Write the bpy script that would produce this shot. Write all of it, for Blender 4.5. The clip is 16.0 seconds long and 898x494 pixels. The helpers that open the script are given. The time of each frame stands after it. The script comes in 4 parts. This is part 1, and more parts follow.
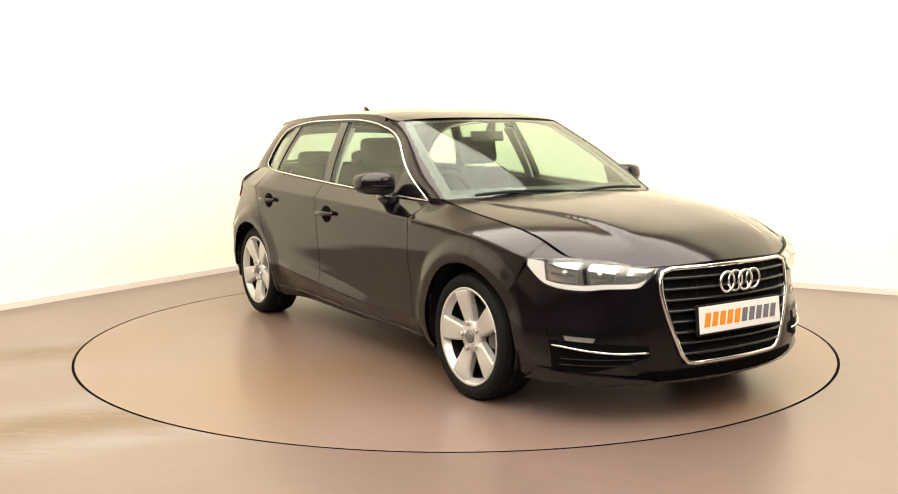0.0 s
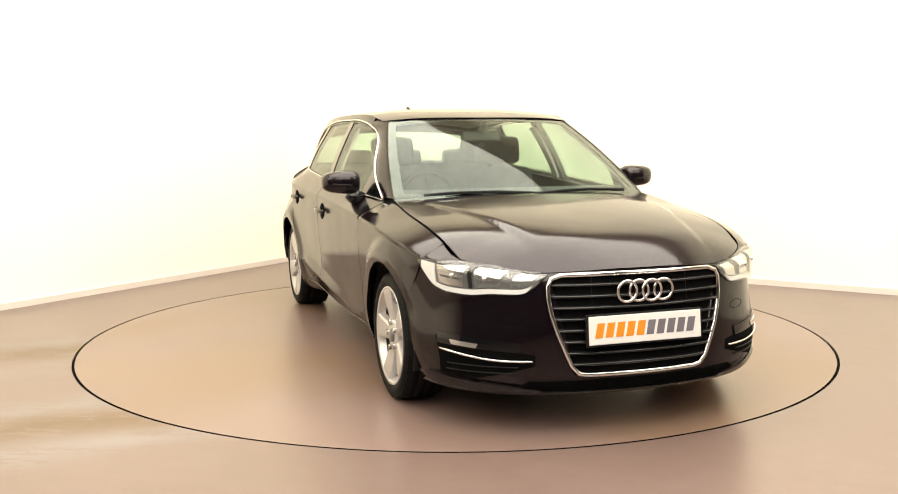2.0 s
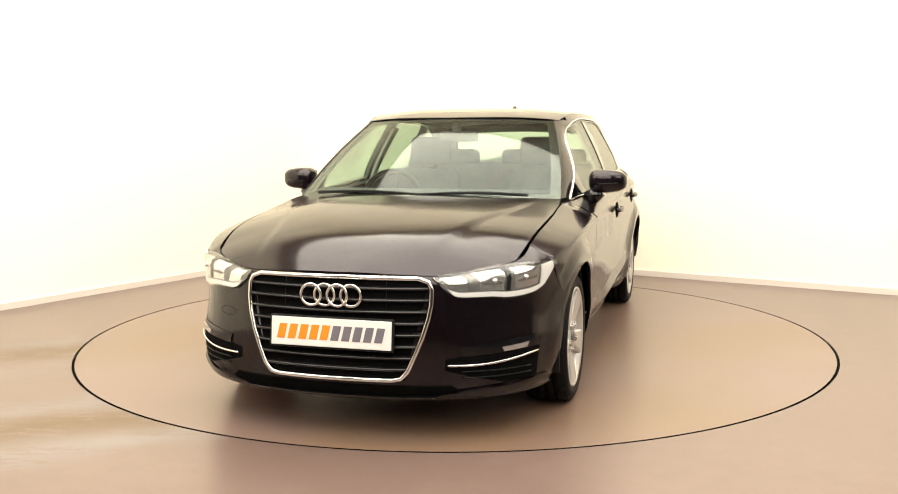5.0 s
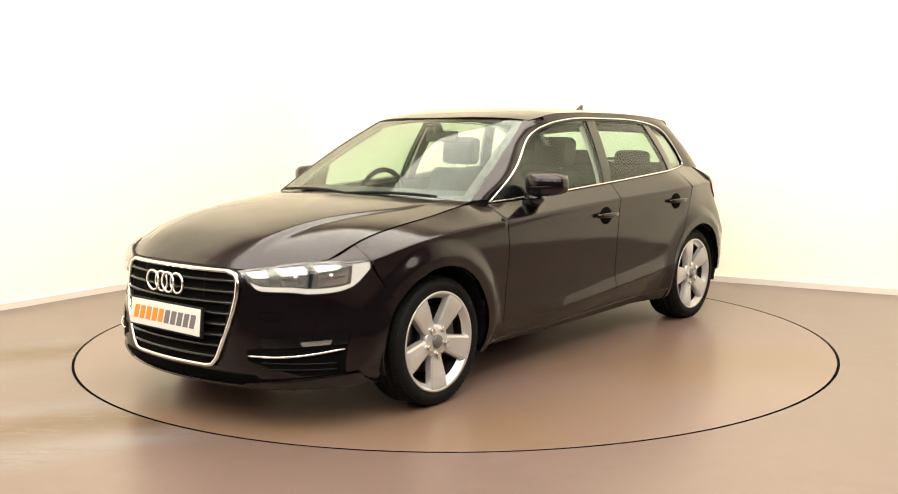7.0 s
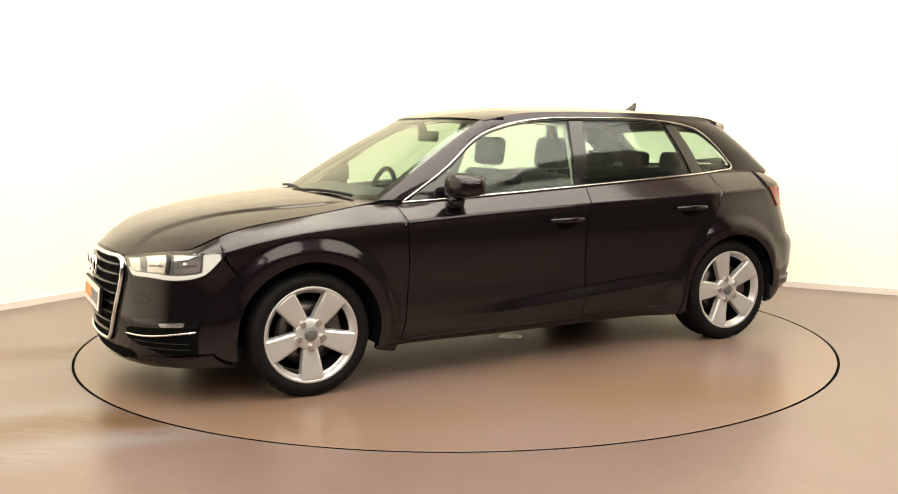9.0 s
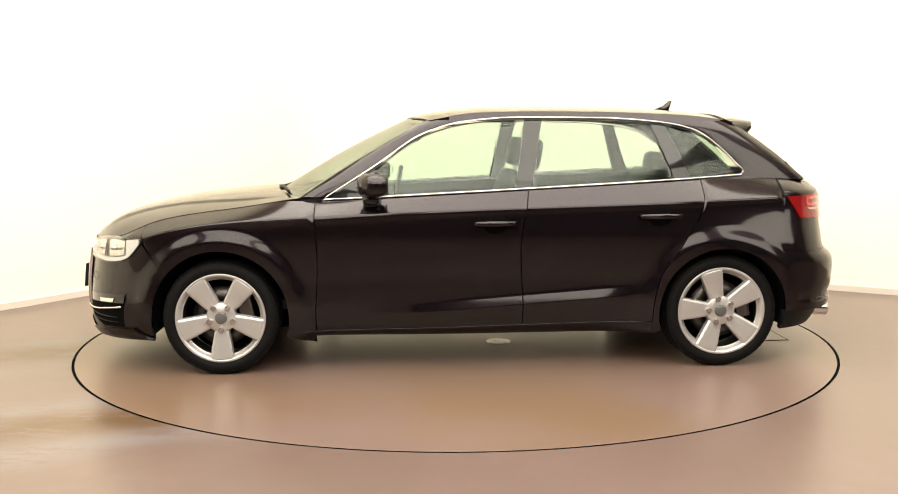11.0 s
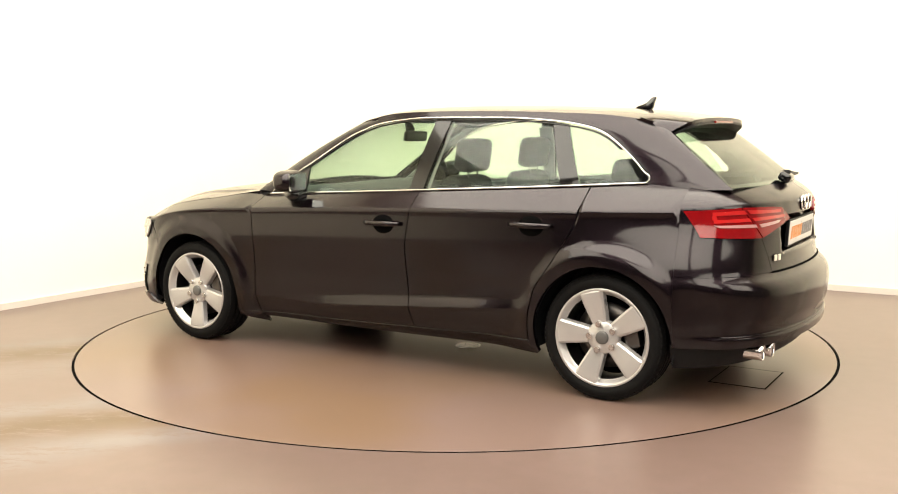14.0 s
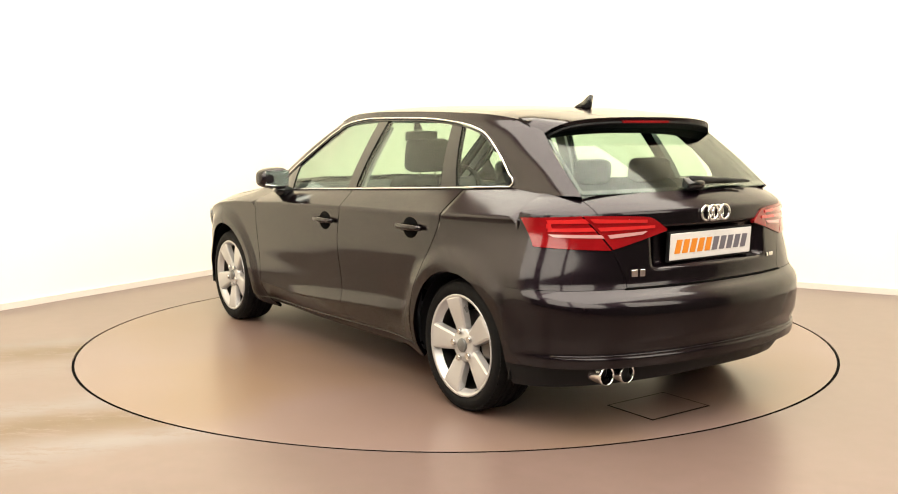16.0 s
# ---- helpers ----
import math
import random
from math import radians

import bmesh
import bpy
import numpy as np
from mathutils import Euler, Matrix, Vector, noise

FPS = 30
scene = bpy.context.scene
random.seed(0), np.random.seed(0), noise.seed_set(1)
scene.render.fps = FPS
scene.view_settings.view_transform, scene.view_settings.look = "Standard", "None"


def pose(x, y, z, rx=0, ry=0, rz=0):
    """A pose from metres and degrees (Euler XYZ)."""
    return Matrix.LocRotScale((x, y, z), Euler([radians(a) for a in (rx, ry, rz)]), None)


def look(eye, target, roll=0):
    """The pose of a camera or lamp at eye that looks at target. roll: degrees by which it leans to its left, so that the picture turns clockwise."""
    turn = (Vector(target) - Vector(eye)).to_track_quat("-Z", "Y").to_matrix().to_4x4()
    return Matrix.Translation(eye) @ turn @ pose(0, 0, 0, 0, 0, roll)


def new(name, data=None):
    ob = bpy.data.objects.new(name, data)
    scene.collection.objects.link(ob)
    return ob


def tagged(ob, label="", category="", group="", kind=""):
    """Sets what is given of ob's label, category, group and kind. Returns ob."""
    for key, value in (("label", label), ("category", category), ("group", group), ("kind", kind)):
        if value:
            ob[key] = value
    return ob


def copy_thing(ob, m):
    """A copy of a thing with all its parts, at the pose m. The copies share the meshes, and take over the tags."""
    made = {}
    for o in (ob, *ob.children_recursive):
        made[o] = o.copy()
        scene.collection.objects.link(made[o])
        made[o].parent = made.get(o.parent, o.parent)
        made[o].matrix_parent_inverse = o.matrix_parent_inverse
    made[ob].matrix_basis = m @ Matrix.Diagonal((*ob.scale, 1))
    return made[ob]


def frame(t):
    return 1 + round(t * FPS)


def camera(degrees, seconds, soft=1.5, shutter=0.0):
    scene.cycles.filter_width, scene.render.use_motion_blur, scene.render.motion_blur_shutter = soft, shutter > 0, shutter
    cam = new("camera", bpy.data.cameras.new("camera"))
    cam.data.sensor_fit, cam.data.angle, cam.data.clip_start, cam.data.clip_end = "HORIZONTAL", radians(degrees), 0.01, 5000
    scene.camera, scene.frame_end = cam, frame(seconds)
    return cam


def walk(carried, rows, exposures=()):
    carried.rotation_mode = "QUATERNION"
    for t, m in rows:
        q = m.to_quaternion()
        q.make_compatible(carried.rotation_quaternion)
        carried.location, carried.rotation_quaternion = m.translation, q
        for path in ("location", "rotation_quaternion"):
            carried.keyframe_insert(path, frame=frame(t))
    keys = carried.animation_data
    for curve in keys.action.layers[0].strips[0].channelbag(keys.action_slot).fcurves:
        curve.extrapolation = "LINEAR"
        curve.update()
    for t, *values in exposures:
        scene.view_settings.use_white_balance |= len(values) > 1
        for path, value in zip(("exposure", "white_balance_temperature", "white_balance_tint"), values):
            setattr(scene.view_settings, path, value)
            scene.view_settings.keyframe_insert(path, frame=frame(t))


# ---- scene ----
# ---- camera: stands still on a tripod ----
cam = camera(50.275, 16.0, 1.0)
EYE = pose(0, -5.8822, 1.2685, 90 - 7.0381, 0, 0.3236) @ pose(0, 0, 0, 0, 0, -0.298)
walk(cam, [(0, EYE), (16.0, EYE)], [(0, 0.0), (3.5, 0.0), (7.0, -0.1), (9.0, -0.12), (12.5, -0.06), (16.0, 0.05)])

# heading of the car on the turntable, seconds and degrees
HEADING = [(0, -56.43), (0.5, -57.66), (1.0, -60.59), (1.5, -64.82), (2.0, -70.79), (2.5, -76.47), (3.0, -82.55), (3.5, -88.21),
           (4.0, -94.36), (4.5, -100.3), (5.0, -106.1), (5.5, -111.95), (6.0, -117.8), (6.5, -123.62), (7.0, -129.54), (7.5, -135.12), (8.0, -141.03),
           (8.5, -146.47), (9.0, -152.4), (9.5, -158.5), (10.0, -164.8), (10.5, -171.0), (11.0, -177.1), (11.5, -183.22), (12.0, -188.82), (12.5, -194.32),
           (13.0, -200.16), (13.5, -205.68), (14.0, -211.49), (14.5, -217.02), (15.0, -223.08), (15.5, -228.71), (16.0, -234.8)]

# ---- world and lights ----
world = bpy.data.worlds.new("dim_surroundings")
world.use_nodes = True
scene.world = world
world.node_tree.nodes["Background"].inputs[0].default_value = (0.02, 0.02, 0.022, 1)
world.node_tree.nodes["Background"].inputs[1].default_value = 0.2
CEILING = 5.0
CANOPY = 1200.0       # watts of the cloth canopy over the turntable
ADDED_FILL = 80.0      # watts of each unseen fill light added behind the camera


# ---- materials ----
def material(name):
    m = bpy.data.materials.new(name)
    m.use_nodes = True
    t = m.node_tree
    return m, t.nodes, t.links, t.nodes["Principled BSDF"]


def mix_colour(nodes, links, fac, a, b):
    n = nodes.new("ShaderNodeMix")
    n.data_type = "RGBA"
    for k, v in ((0, fac), (6, a), (7, b)):
        if isinstance(v, (tuple, float, int)):
            n.inputs[k].default_value = (*v, 1) if isinstance(v, tuple) else v
        else:
            links.new(v, n.inputs[k])
    return n.outputs[2]


def noise_tex(nodes, links, scale, detail=4, rough=0.55, stretch=None, offset=(0, 0, 0)):
    co, mp, n = nodes.new("ShaderNodeTexCoord"), nodes.new("ShaderNodeMapping"), nodes.new("ShaderNodeTexNoise")
    links.new(co.outputs["Object"], mp.inputs[0])
    mp.inputs[1].default_value = offset
    if stretch:
        mp.inputs[3].default_value = stretch
    links.new(mp.outputs[0], n.inputs["Vector"])
    n.inputs["Scale"].default_value, n.inputs["Detail"].default_value, n.inputs["Roughness"].default_value = scale, detail, rough
    return n.outputs["Fac"]


def ramp(nodes, links, fac, lo, hi, a=0.0, b=1.0):
    n = nodes.new("ShaderNodeMapRange")
    links.new(fac, n.inputs[0])
    for k, v in ((1, lo), (2, hi), (3, a), (4, b)):
        n.inputs[k].default_value = v
    return n.outputs[0]


def bump(nodes, links, b, height, strength, distance=0.01):
    n = nodes.new("ShaderNodeBump")
    n.inputs["Strength"].default_value, n.inputs["Distance"].default_value = strength, distance
    links.new(height, n.inputs["Height"])
    links.new(n.outputs[0], b.inputs["Normal"])


def simple(name, colour, rough=0.5, metal=0.0, coat=0.0, vary=0.12, scale=30.0, grain=0.0, spec=0.5):
    m, nodes, links, b = material(name)
    f = noise_tex(nodes, links, scale)
    dark = tuple(c * (1 - vary) for c in colour)
    light = tuple(min(1, c * (1 + vary)) for c in colour)
    links.new(mix_colour(nodes, links, f, dark, light), b.inputs["Base Color"])
    links.new(ramp(nodes, links, f, 0.2, 0.8, max(0.02, rough * 0.85), min(1, rough * 1.15)), b.inputs["Roughness"])
    b.inputs["Metallic"].default_value = metal
    b.inputs["Coat Weight"].default_value = coat
    b.inputs["Coat Roughness"].default_value = 0.03
    b.inputs["Specular IOR Level"].default_value = spec
    if grain:
        bump(nodes, links, b, noise_tex(nodes, links, scale * 8), grain, 0.002)
    return m


def glass_mat(name, tint, gloss=1.0):
    m, nodes, links, b = material(name)
    nodes.remove(b)
    tr, gl = nodes.new("ShaderNodeBsdfTransparent"), nodes.new("ShaderNodeBsdfGlossy")
    lw, mx = nodes.new("ShaderNodeLayerWeight"), nodes.new("ShaderNodeMixShader")
    lw.inputs[0].default_value = 0.5
    p, k = nodes.new("ShaderNodeMath"), nodes.new("ShaderNodeMath")
    p.operation, k.operation = "POWER", "MULTIPLY_ADD"
    p.inputs[1].default_value = 5.0
    k.inputs[1].default_value, k.inputs[2].default_value = 0.96, 0.04
    links.new(lw.outputs["Facing"], p.inputs[0])
    links.new(p.outputs[0], k.inputs[0])
    tr.inputs[0].default_value = (*tint, 1)
    gl.inputs[0].default_value = (gloss, gloss, gloss, 1)
    gl.inputs["Roughness"].default_value = 0.03
    links.new(k.outputs[0], mx.inputs[0])
    links.new(tr.outputs[0], mx.inputs[1])
    links.new(gl.outputs[0], mx.inputs[2])
    links.new(mx.outputs[0], nodes["Material Output"].inputs[0])
    return m


def paint_mat():
    m, nodes, links, b = material("dark_metallic_paint")
    flake = noise_tex(nodes, links, 900, 2)
    broad = noise_tex(nodes, links, 3.0, 3)
    c = mix_colour(nodes, links, ramp(nodes, links, flake, 0.35, 0.75), (0.0034, 0.0021, 0.0031), (0.0240, 0.0150, 0.0208))
    links.new(c, b.inputs["Base Color"])
    b.inputs["Metallic"].default_value = 1.0
    b.inputs["Coat IOR"].default_value = 1.5
    b.inputs["Specular Tint"].default_value = (0.42, 0.37, 0.38, 1)
    b.inputs["Specular IOR Level"].default_value = 0.03
    links.new(ramp(nodes, links, broad, 0.3, 0.7, 0.34, 0.39), b.inputs["Roughness"])
    b.inputs["Coat Weight"].default_value, b.inputs["Coat Roughness"].default_value = 0.85, 0.10
    return m


def floor_mat(name, stained):
    m, nodes, links, b = material(name)
    broad = noise_tex(nodes, links, 0.9, 2, 0.5)
    fine = noise_tex(nodes, links, 9, 2, 0.5)
    pair = ((0.116, 0.078, 0.067), (0.136, 0.093, 0.082)) if stained else ((0.138, 0.093, 0.079), (0.160, 0.109, 0.095))
    c = mix_colour(nodes, links, ramp(nodes, links, broad, 0.3, 0.7), *pair)
    if stained:
        c = mix_colour(nodes, links, ramp(nodes, links, fine, 0.35, 0.75, 0.0, 0.3), c, (0.088, 0.060, 0.046))
        co, dot, sep = nodes.new("ShaderNodeTexCoord"), nodes.new("ShaderNodeVectorMath"), nodes.new("ShaderNodeSeparateXYZ")
        dot.operation = "DOT_PRODUCT"
        dot.inputs[1].default_value = (-0.43, 0.90, 0)
        links.new(co.outputs["Object"], dot.inputs[0])
        links.new(co.outputs["Object"], sep.inputs[0])
        warp = noise_tex(nodes, links, 1.6, 9, 0.7, (0.6, 1.5, 1), (3.1, 0.4, 0))
        add = nodes.new("ShaderNodeMath")
        add.operation = "MULTIPLY_ADD"
        add.inputs[1].default_value = 0.45
        links.new(warp, add.inputs[0])
        links.new(dot.outputs["Value"], add.inputs[2])
        side = ramp(nodes, links, sep.outputs[0], -0.6, -1.3)
        worn = ramp(nodes, links, noise_tex(nodes, links, 6.0, 10, 0.78, (0.55, 1.5, 1), (7.7, 2.2, 0)), 0.42, 0.48)
        for centre, width, top, colour in ((0.83, 0.30, 1.0, (0.078, 0.042, 0.015)), (-0.69, 0.34, 1.0, (0.078, 0.042, 0.015)), (1.06, 0.15, 0.7, (0.125, 0.108, 0.105)),
                                           (-0.38, 0.17, 0.75, (0.138, 0.121, 0.120)), (-1.07, 0.22, 0.8, (0.150, 0.133, 0.132)), (0.40, 0.25, 0.5, (0.138, 0.112, 0.104))):
            dist, absn = nodes.new("ShaderNodeMath"), nodes.new("ShaderNodeMath")
            dist.operation, absn.operation = "SUBTRACT", "ABSOLUTE"
            links.new(add.outputs[0], dist.inputs[0])
            dist.inputs[1].default_value = centre
            links.new(dist.outputs[0], absn.inputs[0])
            fac = ramp(nodes, links, absn.outputs[0], width, 0.02, 0.0, top)
            for other in (side, worn):
                mul = nodes.new("ShaderNodeMath")
                mul.operation = "MULTIPLY"
                links.new(fac, mul.inputs[0])
                links.new(other, mul.inputs[1])
                fac = mul.outputs[0]
            c = mix_colour(nodes, links, fac, c, colour)
    else:
        rust = noise_tex(nodes, links, 0.8, 2, 0.5, None, (1.3, 5.4, 0))
        c = mix_colour(nodes, links, ramp(nodes, links, rust, 0.40, 0.64, 0.0, 0.65), c, (0.136, 0.082, 0.042))
    links.new(c, b.inputs["Base Color"])
    b.inputs["Roughness"].default_value = 0.31
    b.inputs["Specular IOR Level"].default_value = 0.5
    return m


PAINT = paint_mat()
GLOSS_BLACK = simple("gloss_black_plastic", (0.003, 0.003, 0.0035), 0.10, 0, 0.4, spec=0.35)
BLACK = simple("matt_black_plastic", (0.005, 0.005, 0.0055), 0.5, grain=0.2, spec=0.2)
# near-black; gives hollows and openings their shade by colour
DARK = simple("cavity_shade_black", (0.0015, 0.0015, 0.0015), 0.9, spec=0.05)
RUBBER = simple("tyre_rubber", (0.0036, 0.0034, 0.0036), 0.65, vary=0.2, grain=0.15, spec=0.12)
CHROME = simple("chrome", (0.82, 0.81, 0.80), 0.09, 1.0)
SATIN = simple("satin_chrome", (0.62, 0.61, 0.60), 0.22, 1.0)
ALLOY = simple("silver_alloy_paint", (0.44, 0.425, 0.42), 0.30, 0.5, 0.5, vary=0.03, scale=8)
STEEL = simple("brake_steel", (0.11, 0.10, 0.095), 0.4, 1.0)
CLOTH = simple("black_seat_cloth", (0.016, 0.016, 0.018), 0.9, vary=0.2, scale=14)
TRIM = simple("dark_grey_interior_plastic", (0.03, 0.03, 0.033), 0.6, scale=12)
HEADLINER = simple("pale_grey_headliner_cloth", (0.42, 0.41, 0.39), 0.95, scale=12)
PLATE_WHITE = simple("white_plate_plastic", (0.60, 0.58, 0.57), 0.3, vary=0.03)
ORANGE = simple("orange_print", (0.62, 0.20, 0.010), 0.4)
GREY_PRINT = simple("dark_grey_print", (0.12, 0.11, 0.13), 0.4)
RED_LENS = simple("red_lamp_plastic", (0.17, 0.0035, 0.005), 0.10, 0, 0.2, vary=0.3, scale=12)
RED_DEEP = simple("bright_red_lamp_insert", (0.40, 0.012, 0.012), 0.2, 0, 0.8)
PALE_LENS = simple("pale_pink_reversing_lens", (0.40, 0.20, 0.20), 0.15, 0, 0.6)
REFLECTOR = simple("lamp_reflector", (0.74, 0.74, 0.72), 0.14, 0.9, vary=0.05)
LAMP_GREY = simple("grey_lamp_housing", (0.11, 0.108, 0.105), 0.3, 0.3)
DRL = simple("white_light_guide", (0.58, 0.58, 0.57), 0.2, 0.0, 0.5, vary=0.03)
GLASS = glass_mat("green_tinted_car_glass", (0.82, 0.90, 0.85), 0.6)
CLEAR = glass_mat("clear_lamp_cover", (0.98, 0.98, 0.98), 0.8)
MIRROR = simple("mirror_glass", (0.75, 0.8, 0.78), 0.02, 1.0, vary=0.0)
WALL_PAINT = simple("white_wall_paint", (0.90, 0.845, 0.70), 0.6, vary=0.015, scale=2.5, grain=0.05)
SKIRT_PAINT = simple("white_skirting_paint", (0.62, 0.56, 0.51), 0.5, vary=0.03)
GREY_WALL = simple("grey_wall_paint", (0.085, 0.082, 0.08), 0.8)
CEIL_PAINT = simple("ceiling_paint", (0.80, 0.79, 0.77), 0.8)
LAMP_CLOTH = simple("white_lamp_cloth", (0.85, 0.85, 0.84), 0.8, vary=0.02)
FLOOR = floor_mat("painted_concrete_floor", True)
DISC = floor_mat("painted_turntable_deck", False)


def area_lamp(name, wide, high, watts, colour, parent, z):
    """A glowing cloth that shines along its parent's -z."""
    data = bpy.data.lights.new(name, "AREA")
    data.shape, data.size, data.size_y, data.energy, data.color = "RECTANGLE", wide, high, watts, colour
    ob = new(name, data)
    ob.parent = parent
    ob.location = (0, 0, z)
    return ob


# ---- mesh helpers ----
def mesh_of(name, verts, faces, mat, smooth=True, flat_from=None):
    me = bpy.data.meshes.new(name)
    me.from_pydata([tuple(v) for v in verts], [], faces)
    me.materials.append(mat)
    n = len(me.polygons)
    flags = [smooth and (flat_from is None or i < flat_from) for i in range(n)]
    me.polygons.foreach_set("use_smooth", flags)
    me.update()
    return me


def place(name, me, parent=None, label="", m=None):
    ob = new(name, me)
    if parent is not None:
        ob.parent = parent
    if m is not None:
        ob.matrix_basis = m
    return tagged(ob, label)


def part(name, bm, mat, parent=None, label="", smooth=False, m=None):
    me = bpy.data.meshes.new(name)
    bmesh.ops.recalc_face_normals(bm, faces=bm.faces)
    bm.to_mesh(me)
    bm.free()
    me.materials.append(mat)
    if smooth:
        me.polygons.foreach_set("use_smooth", [True] * len(me.polygons))
    return place(name, me, parent, label, m)


def box_bm(sx, sy, sz, m=None, bevel=0.0, seg=2):
    bm = bmesh.new()
    bmesh.ops.create_cube(bm, size=1, matrix=(m or Matrix()) @ Matrix.Diagonal((sx, sy, sz, 1)))
    if bevel:
        bmesh.ops.bevel(bm, geom=list(bm.edges), offset=bevel, segments=seg, affect="EDGES", profile=0.6)
    return bm


def cyl_bm(r1, r2, h, seg=32, m=None, bevel=0.0):
    bm = bmesh.new()
    bmesh.ops.create_cone(bm, cap_ends=True, segments=seg, radius1=r1, radius2=r2, depth=h, matrix=m or Matrix())
    if bevel:
        bmesh.ops.bevel(bm, geom=[e for e in bm.edges if any(len(f.verts) > 4 for f in e.link_faces)], offset=bevel, segments=2, affect="EDGES")
    return bm


def curve(xs, ys):
    """Smooth curve through a few control values, without overshoot."""
    o = np.argsort(xs)
    xs, ys = np.array(xs, float)[o], np.array(ys, float)[o]
    h, d = np.diff(xs), np.diff(ys) / np.diff(xs)
    s = np.zeros(len(xs))
    for i in range(1, len(xs) - 1):
        s[i] = 0 if d[i - 1] * d[i] <= 0 else (h[i - 1] + h[i]) / (h[i] / d[i - 1] + h[i - 1] / d[i]) if d[i] and d[i - 1] else 0
    s[0], s[-1] = d[0], d[-1]
    X, Yv, S = xs.tolist(), ys.tolist(), s.tolist()

    def f(x):
        if x <= X[0]:
            return Yv[0]
        if x >= X[-1]:
            return Yv[-1]
        i = 0
        while x > X[i + 1]:
            i += 1
        w = X[i + 1] - X[i]
        t = (x - X[i]) / w
        return ((1 + 2 * t) * (1 - t) ** 2 * Yv[i] + t * (1 - t) ** 2 * w * S[i] + t * t * (3 - 2 * t) * Yv[i + 1] + t * t * (t - 1) * w * S[i + 1])
    return f


def lerp(a, b, t):
    return a + (b - a) * t


def step(a, b, x):
    t = min(1, max(0, (x - a) / (b - a)))
    return t * t * (3 - 2 * t)


def shell(name, fn, nu, nv, mat, parent, thick=0.012, off=0.0, side=1, label="", us=None):
    """A curved panel: fn(u, v) over the unit square, moved outwards by off, and thickened inwards."""
    us = us or [i / nu for i in range(nu + 1)]
    vs = [j / nv for j in range(nv + 1)]
    P = np.array([[fn(u, v) for v in vs] for u in us], float)
    A = np.gradient(P, axis=0)
    B = np.gradient(P, axis=1)
    N = np.cross(A, B)
    L = np.linalg.norm(N, axis=2, keepdims=True)
    N = N / np.maximum(L, 1e-12)
    mid = P.reshape(-1, 3).mean(0)
    out = mid - np.array([np.clip(mid[0], -1.1, 1.1) * 0.8, 0, 0.55])
    if (N.reshape(-1, 3) @ out).sum() < 0:
        N = -N
        flip = True
    else:
        flip = False
    P = P + N * off
    Q = P - N * thick
    if side < 0:
        P[..., 1] *= -1
        Q[..., 1] *= -1
        flip = not flip
    n, m = len(us), len(vs)
    verts = np.concatenate([P.reshape(-1, 3), Q.reshape(-1, 3)])
    faces = []
    for i in range(n - 1):
        for j in range(m - 1):
            q = (i * m + j, (i + 1) * m + j, (i + 1) * m + j + 1, i * m + j + 1)
            faces.append(q[::-1] if flip else q)
    top = len(faces)
    if thick:
        k = n * m
        rim = [(i * m) for i in range(n)] + [(n - 1) * m + j for j in range(1, m)] + [i * m + m - 1 for i in range(n - 2, -1, -1)] + [j for j in range(m - 2, 0, -1)]
        ext = len(verts)
        verts = np.concatenate([verts, verts[rim]])          # own vertices for the rim keep the edge sharp
        r = len(rim)
        for a in range(r):
            b = (a + 1) % r
            q = (ext + a, k + rim[a], k + rim[b], ext + b)
            faces.append(q[::-1] if flip else q)
        for f in faces[:top]:
            faces.append(tuple(k + i for i in reversed(f)))
    return place(name, mesh_of(name, verts, faces, mat, True, top), parent, label)


def tube(name, pts, w, h, mat, parent, up=(0, 0, 1), closed=False, seg=8, label="", side=1, taper=None):
    """A bar of rounded section w by h swept along points."""
    pts = [Vector((p[0], p[1] * side, p[2])) for p in pts]
    n = len(pts)
    verts, faces = [], []
    for i, p in enumerate(pts):
        a = pts[(i - 1) % n] if closed or i else p
        b = pts[(i + 1) % n] if closed or i < n - 1 else p
        d = (b - a).normalized()
        s = d.cross(Vector(up))
        s = s.normalized() if s.length > 1e-6 else Vector((1, 0, 0))
        t = s.cross(d).normalized()
        k = taper(i / max(1, n - 1)) if taper else 1
        for j in range(seg):
            g = 2 * math.pi * (j + 0.5) / seg
            c, q = math.cos(g), math.sin(g)
            c, q = (math.copysign(abs(c) ** 0.6, c), math.copysign(abs(q) ** 0.6, q))
            verts.append(p + s * (c * w / 2 * k) + t * (q * h / 2 * k))
    for i in range(n if closed else n - 1):
        for j in range(seg):
            a, b = i * seg, ((i + 1) % n) * seg
            faces.append((a + j, a + (j + 1) % seg, b + (j + 1) % seg, b + j))
    if not closed:
        faces += [tuple(range(seg))[::-1], tuple((n - 1) * seg + j for j in range(seg))]
    return place(name, mesh_of(name, verts, faces, mat), parent, label)


def lathe(name, prof, mat, parent, seg=64, label="", m=None, closed=False, smooth=True):
    """Turns a profile of (radius, y) round the y axis."""
    verts, faces = [], []
    n = len(prof)
    for i in range(seg):
        g = 2 * math.pi * i / seg
        for r, y in prof:
            verts.append((r * math.cos(g), y, r * math.sin(g)))
    for i in range(seg):
        a, b = i * n, ((i + 1) % seg) * n
        for j in range(n if closed else n - 1):
            k = (j + 1) % n
            faces.append((a + j, a + k, b + k, b + j))
    return place(name, mesh_of(name, verts, faces, mat, smooth), parent, label, m)


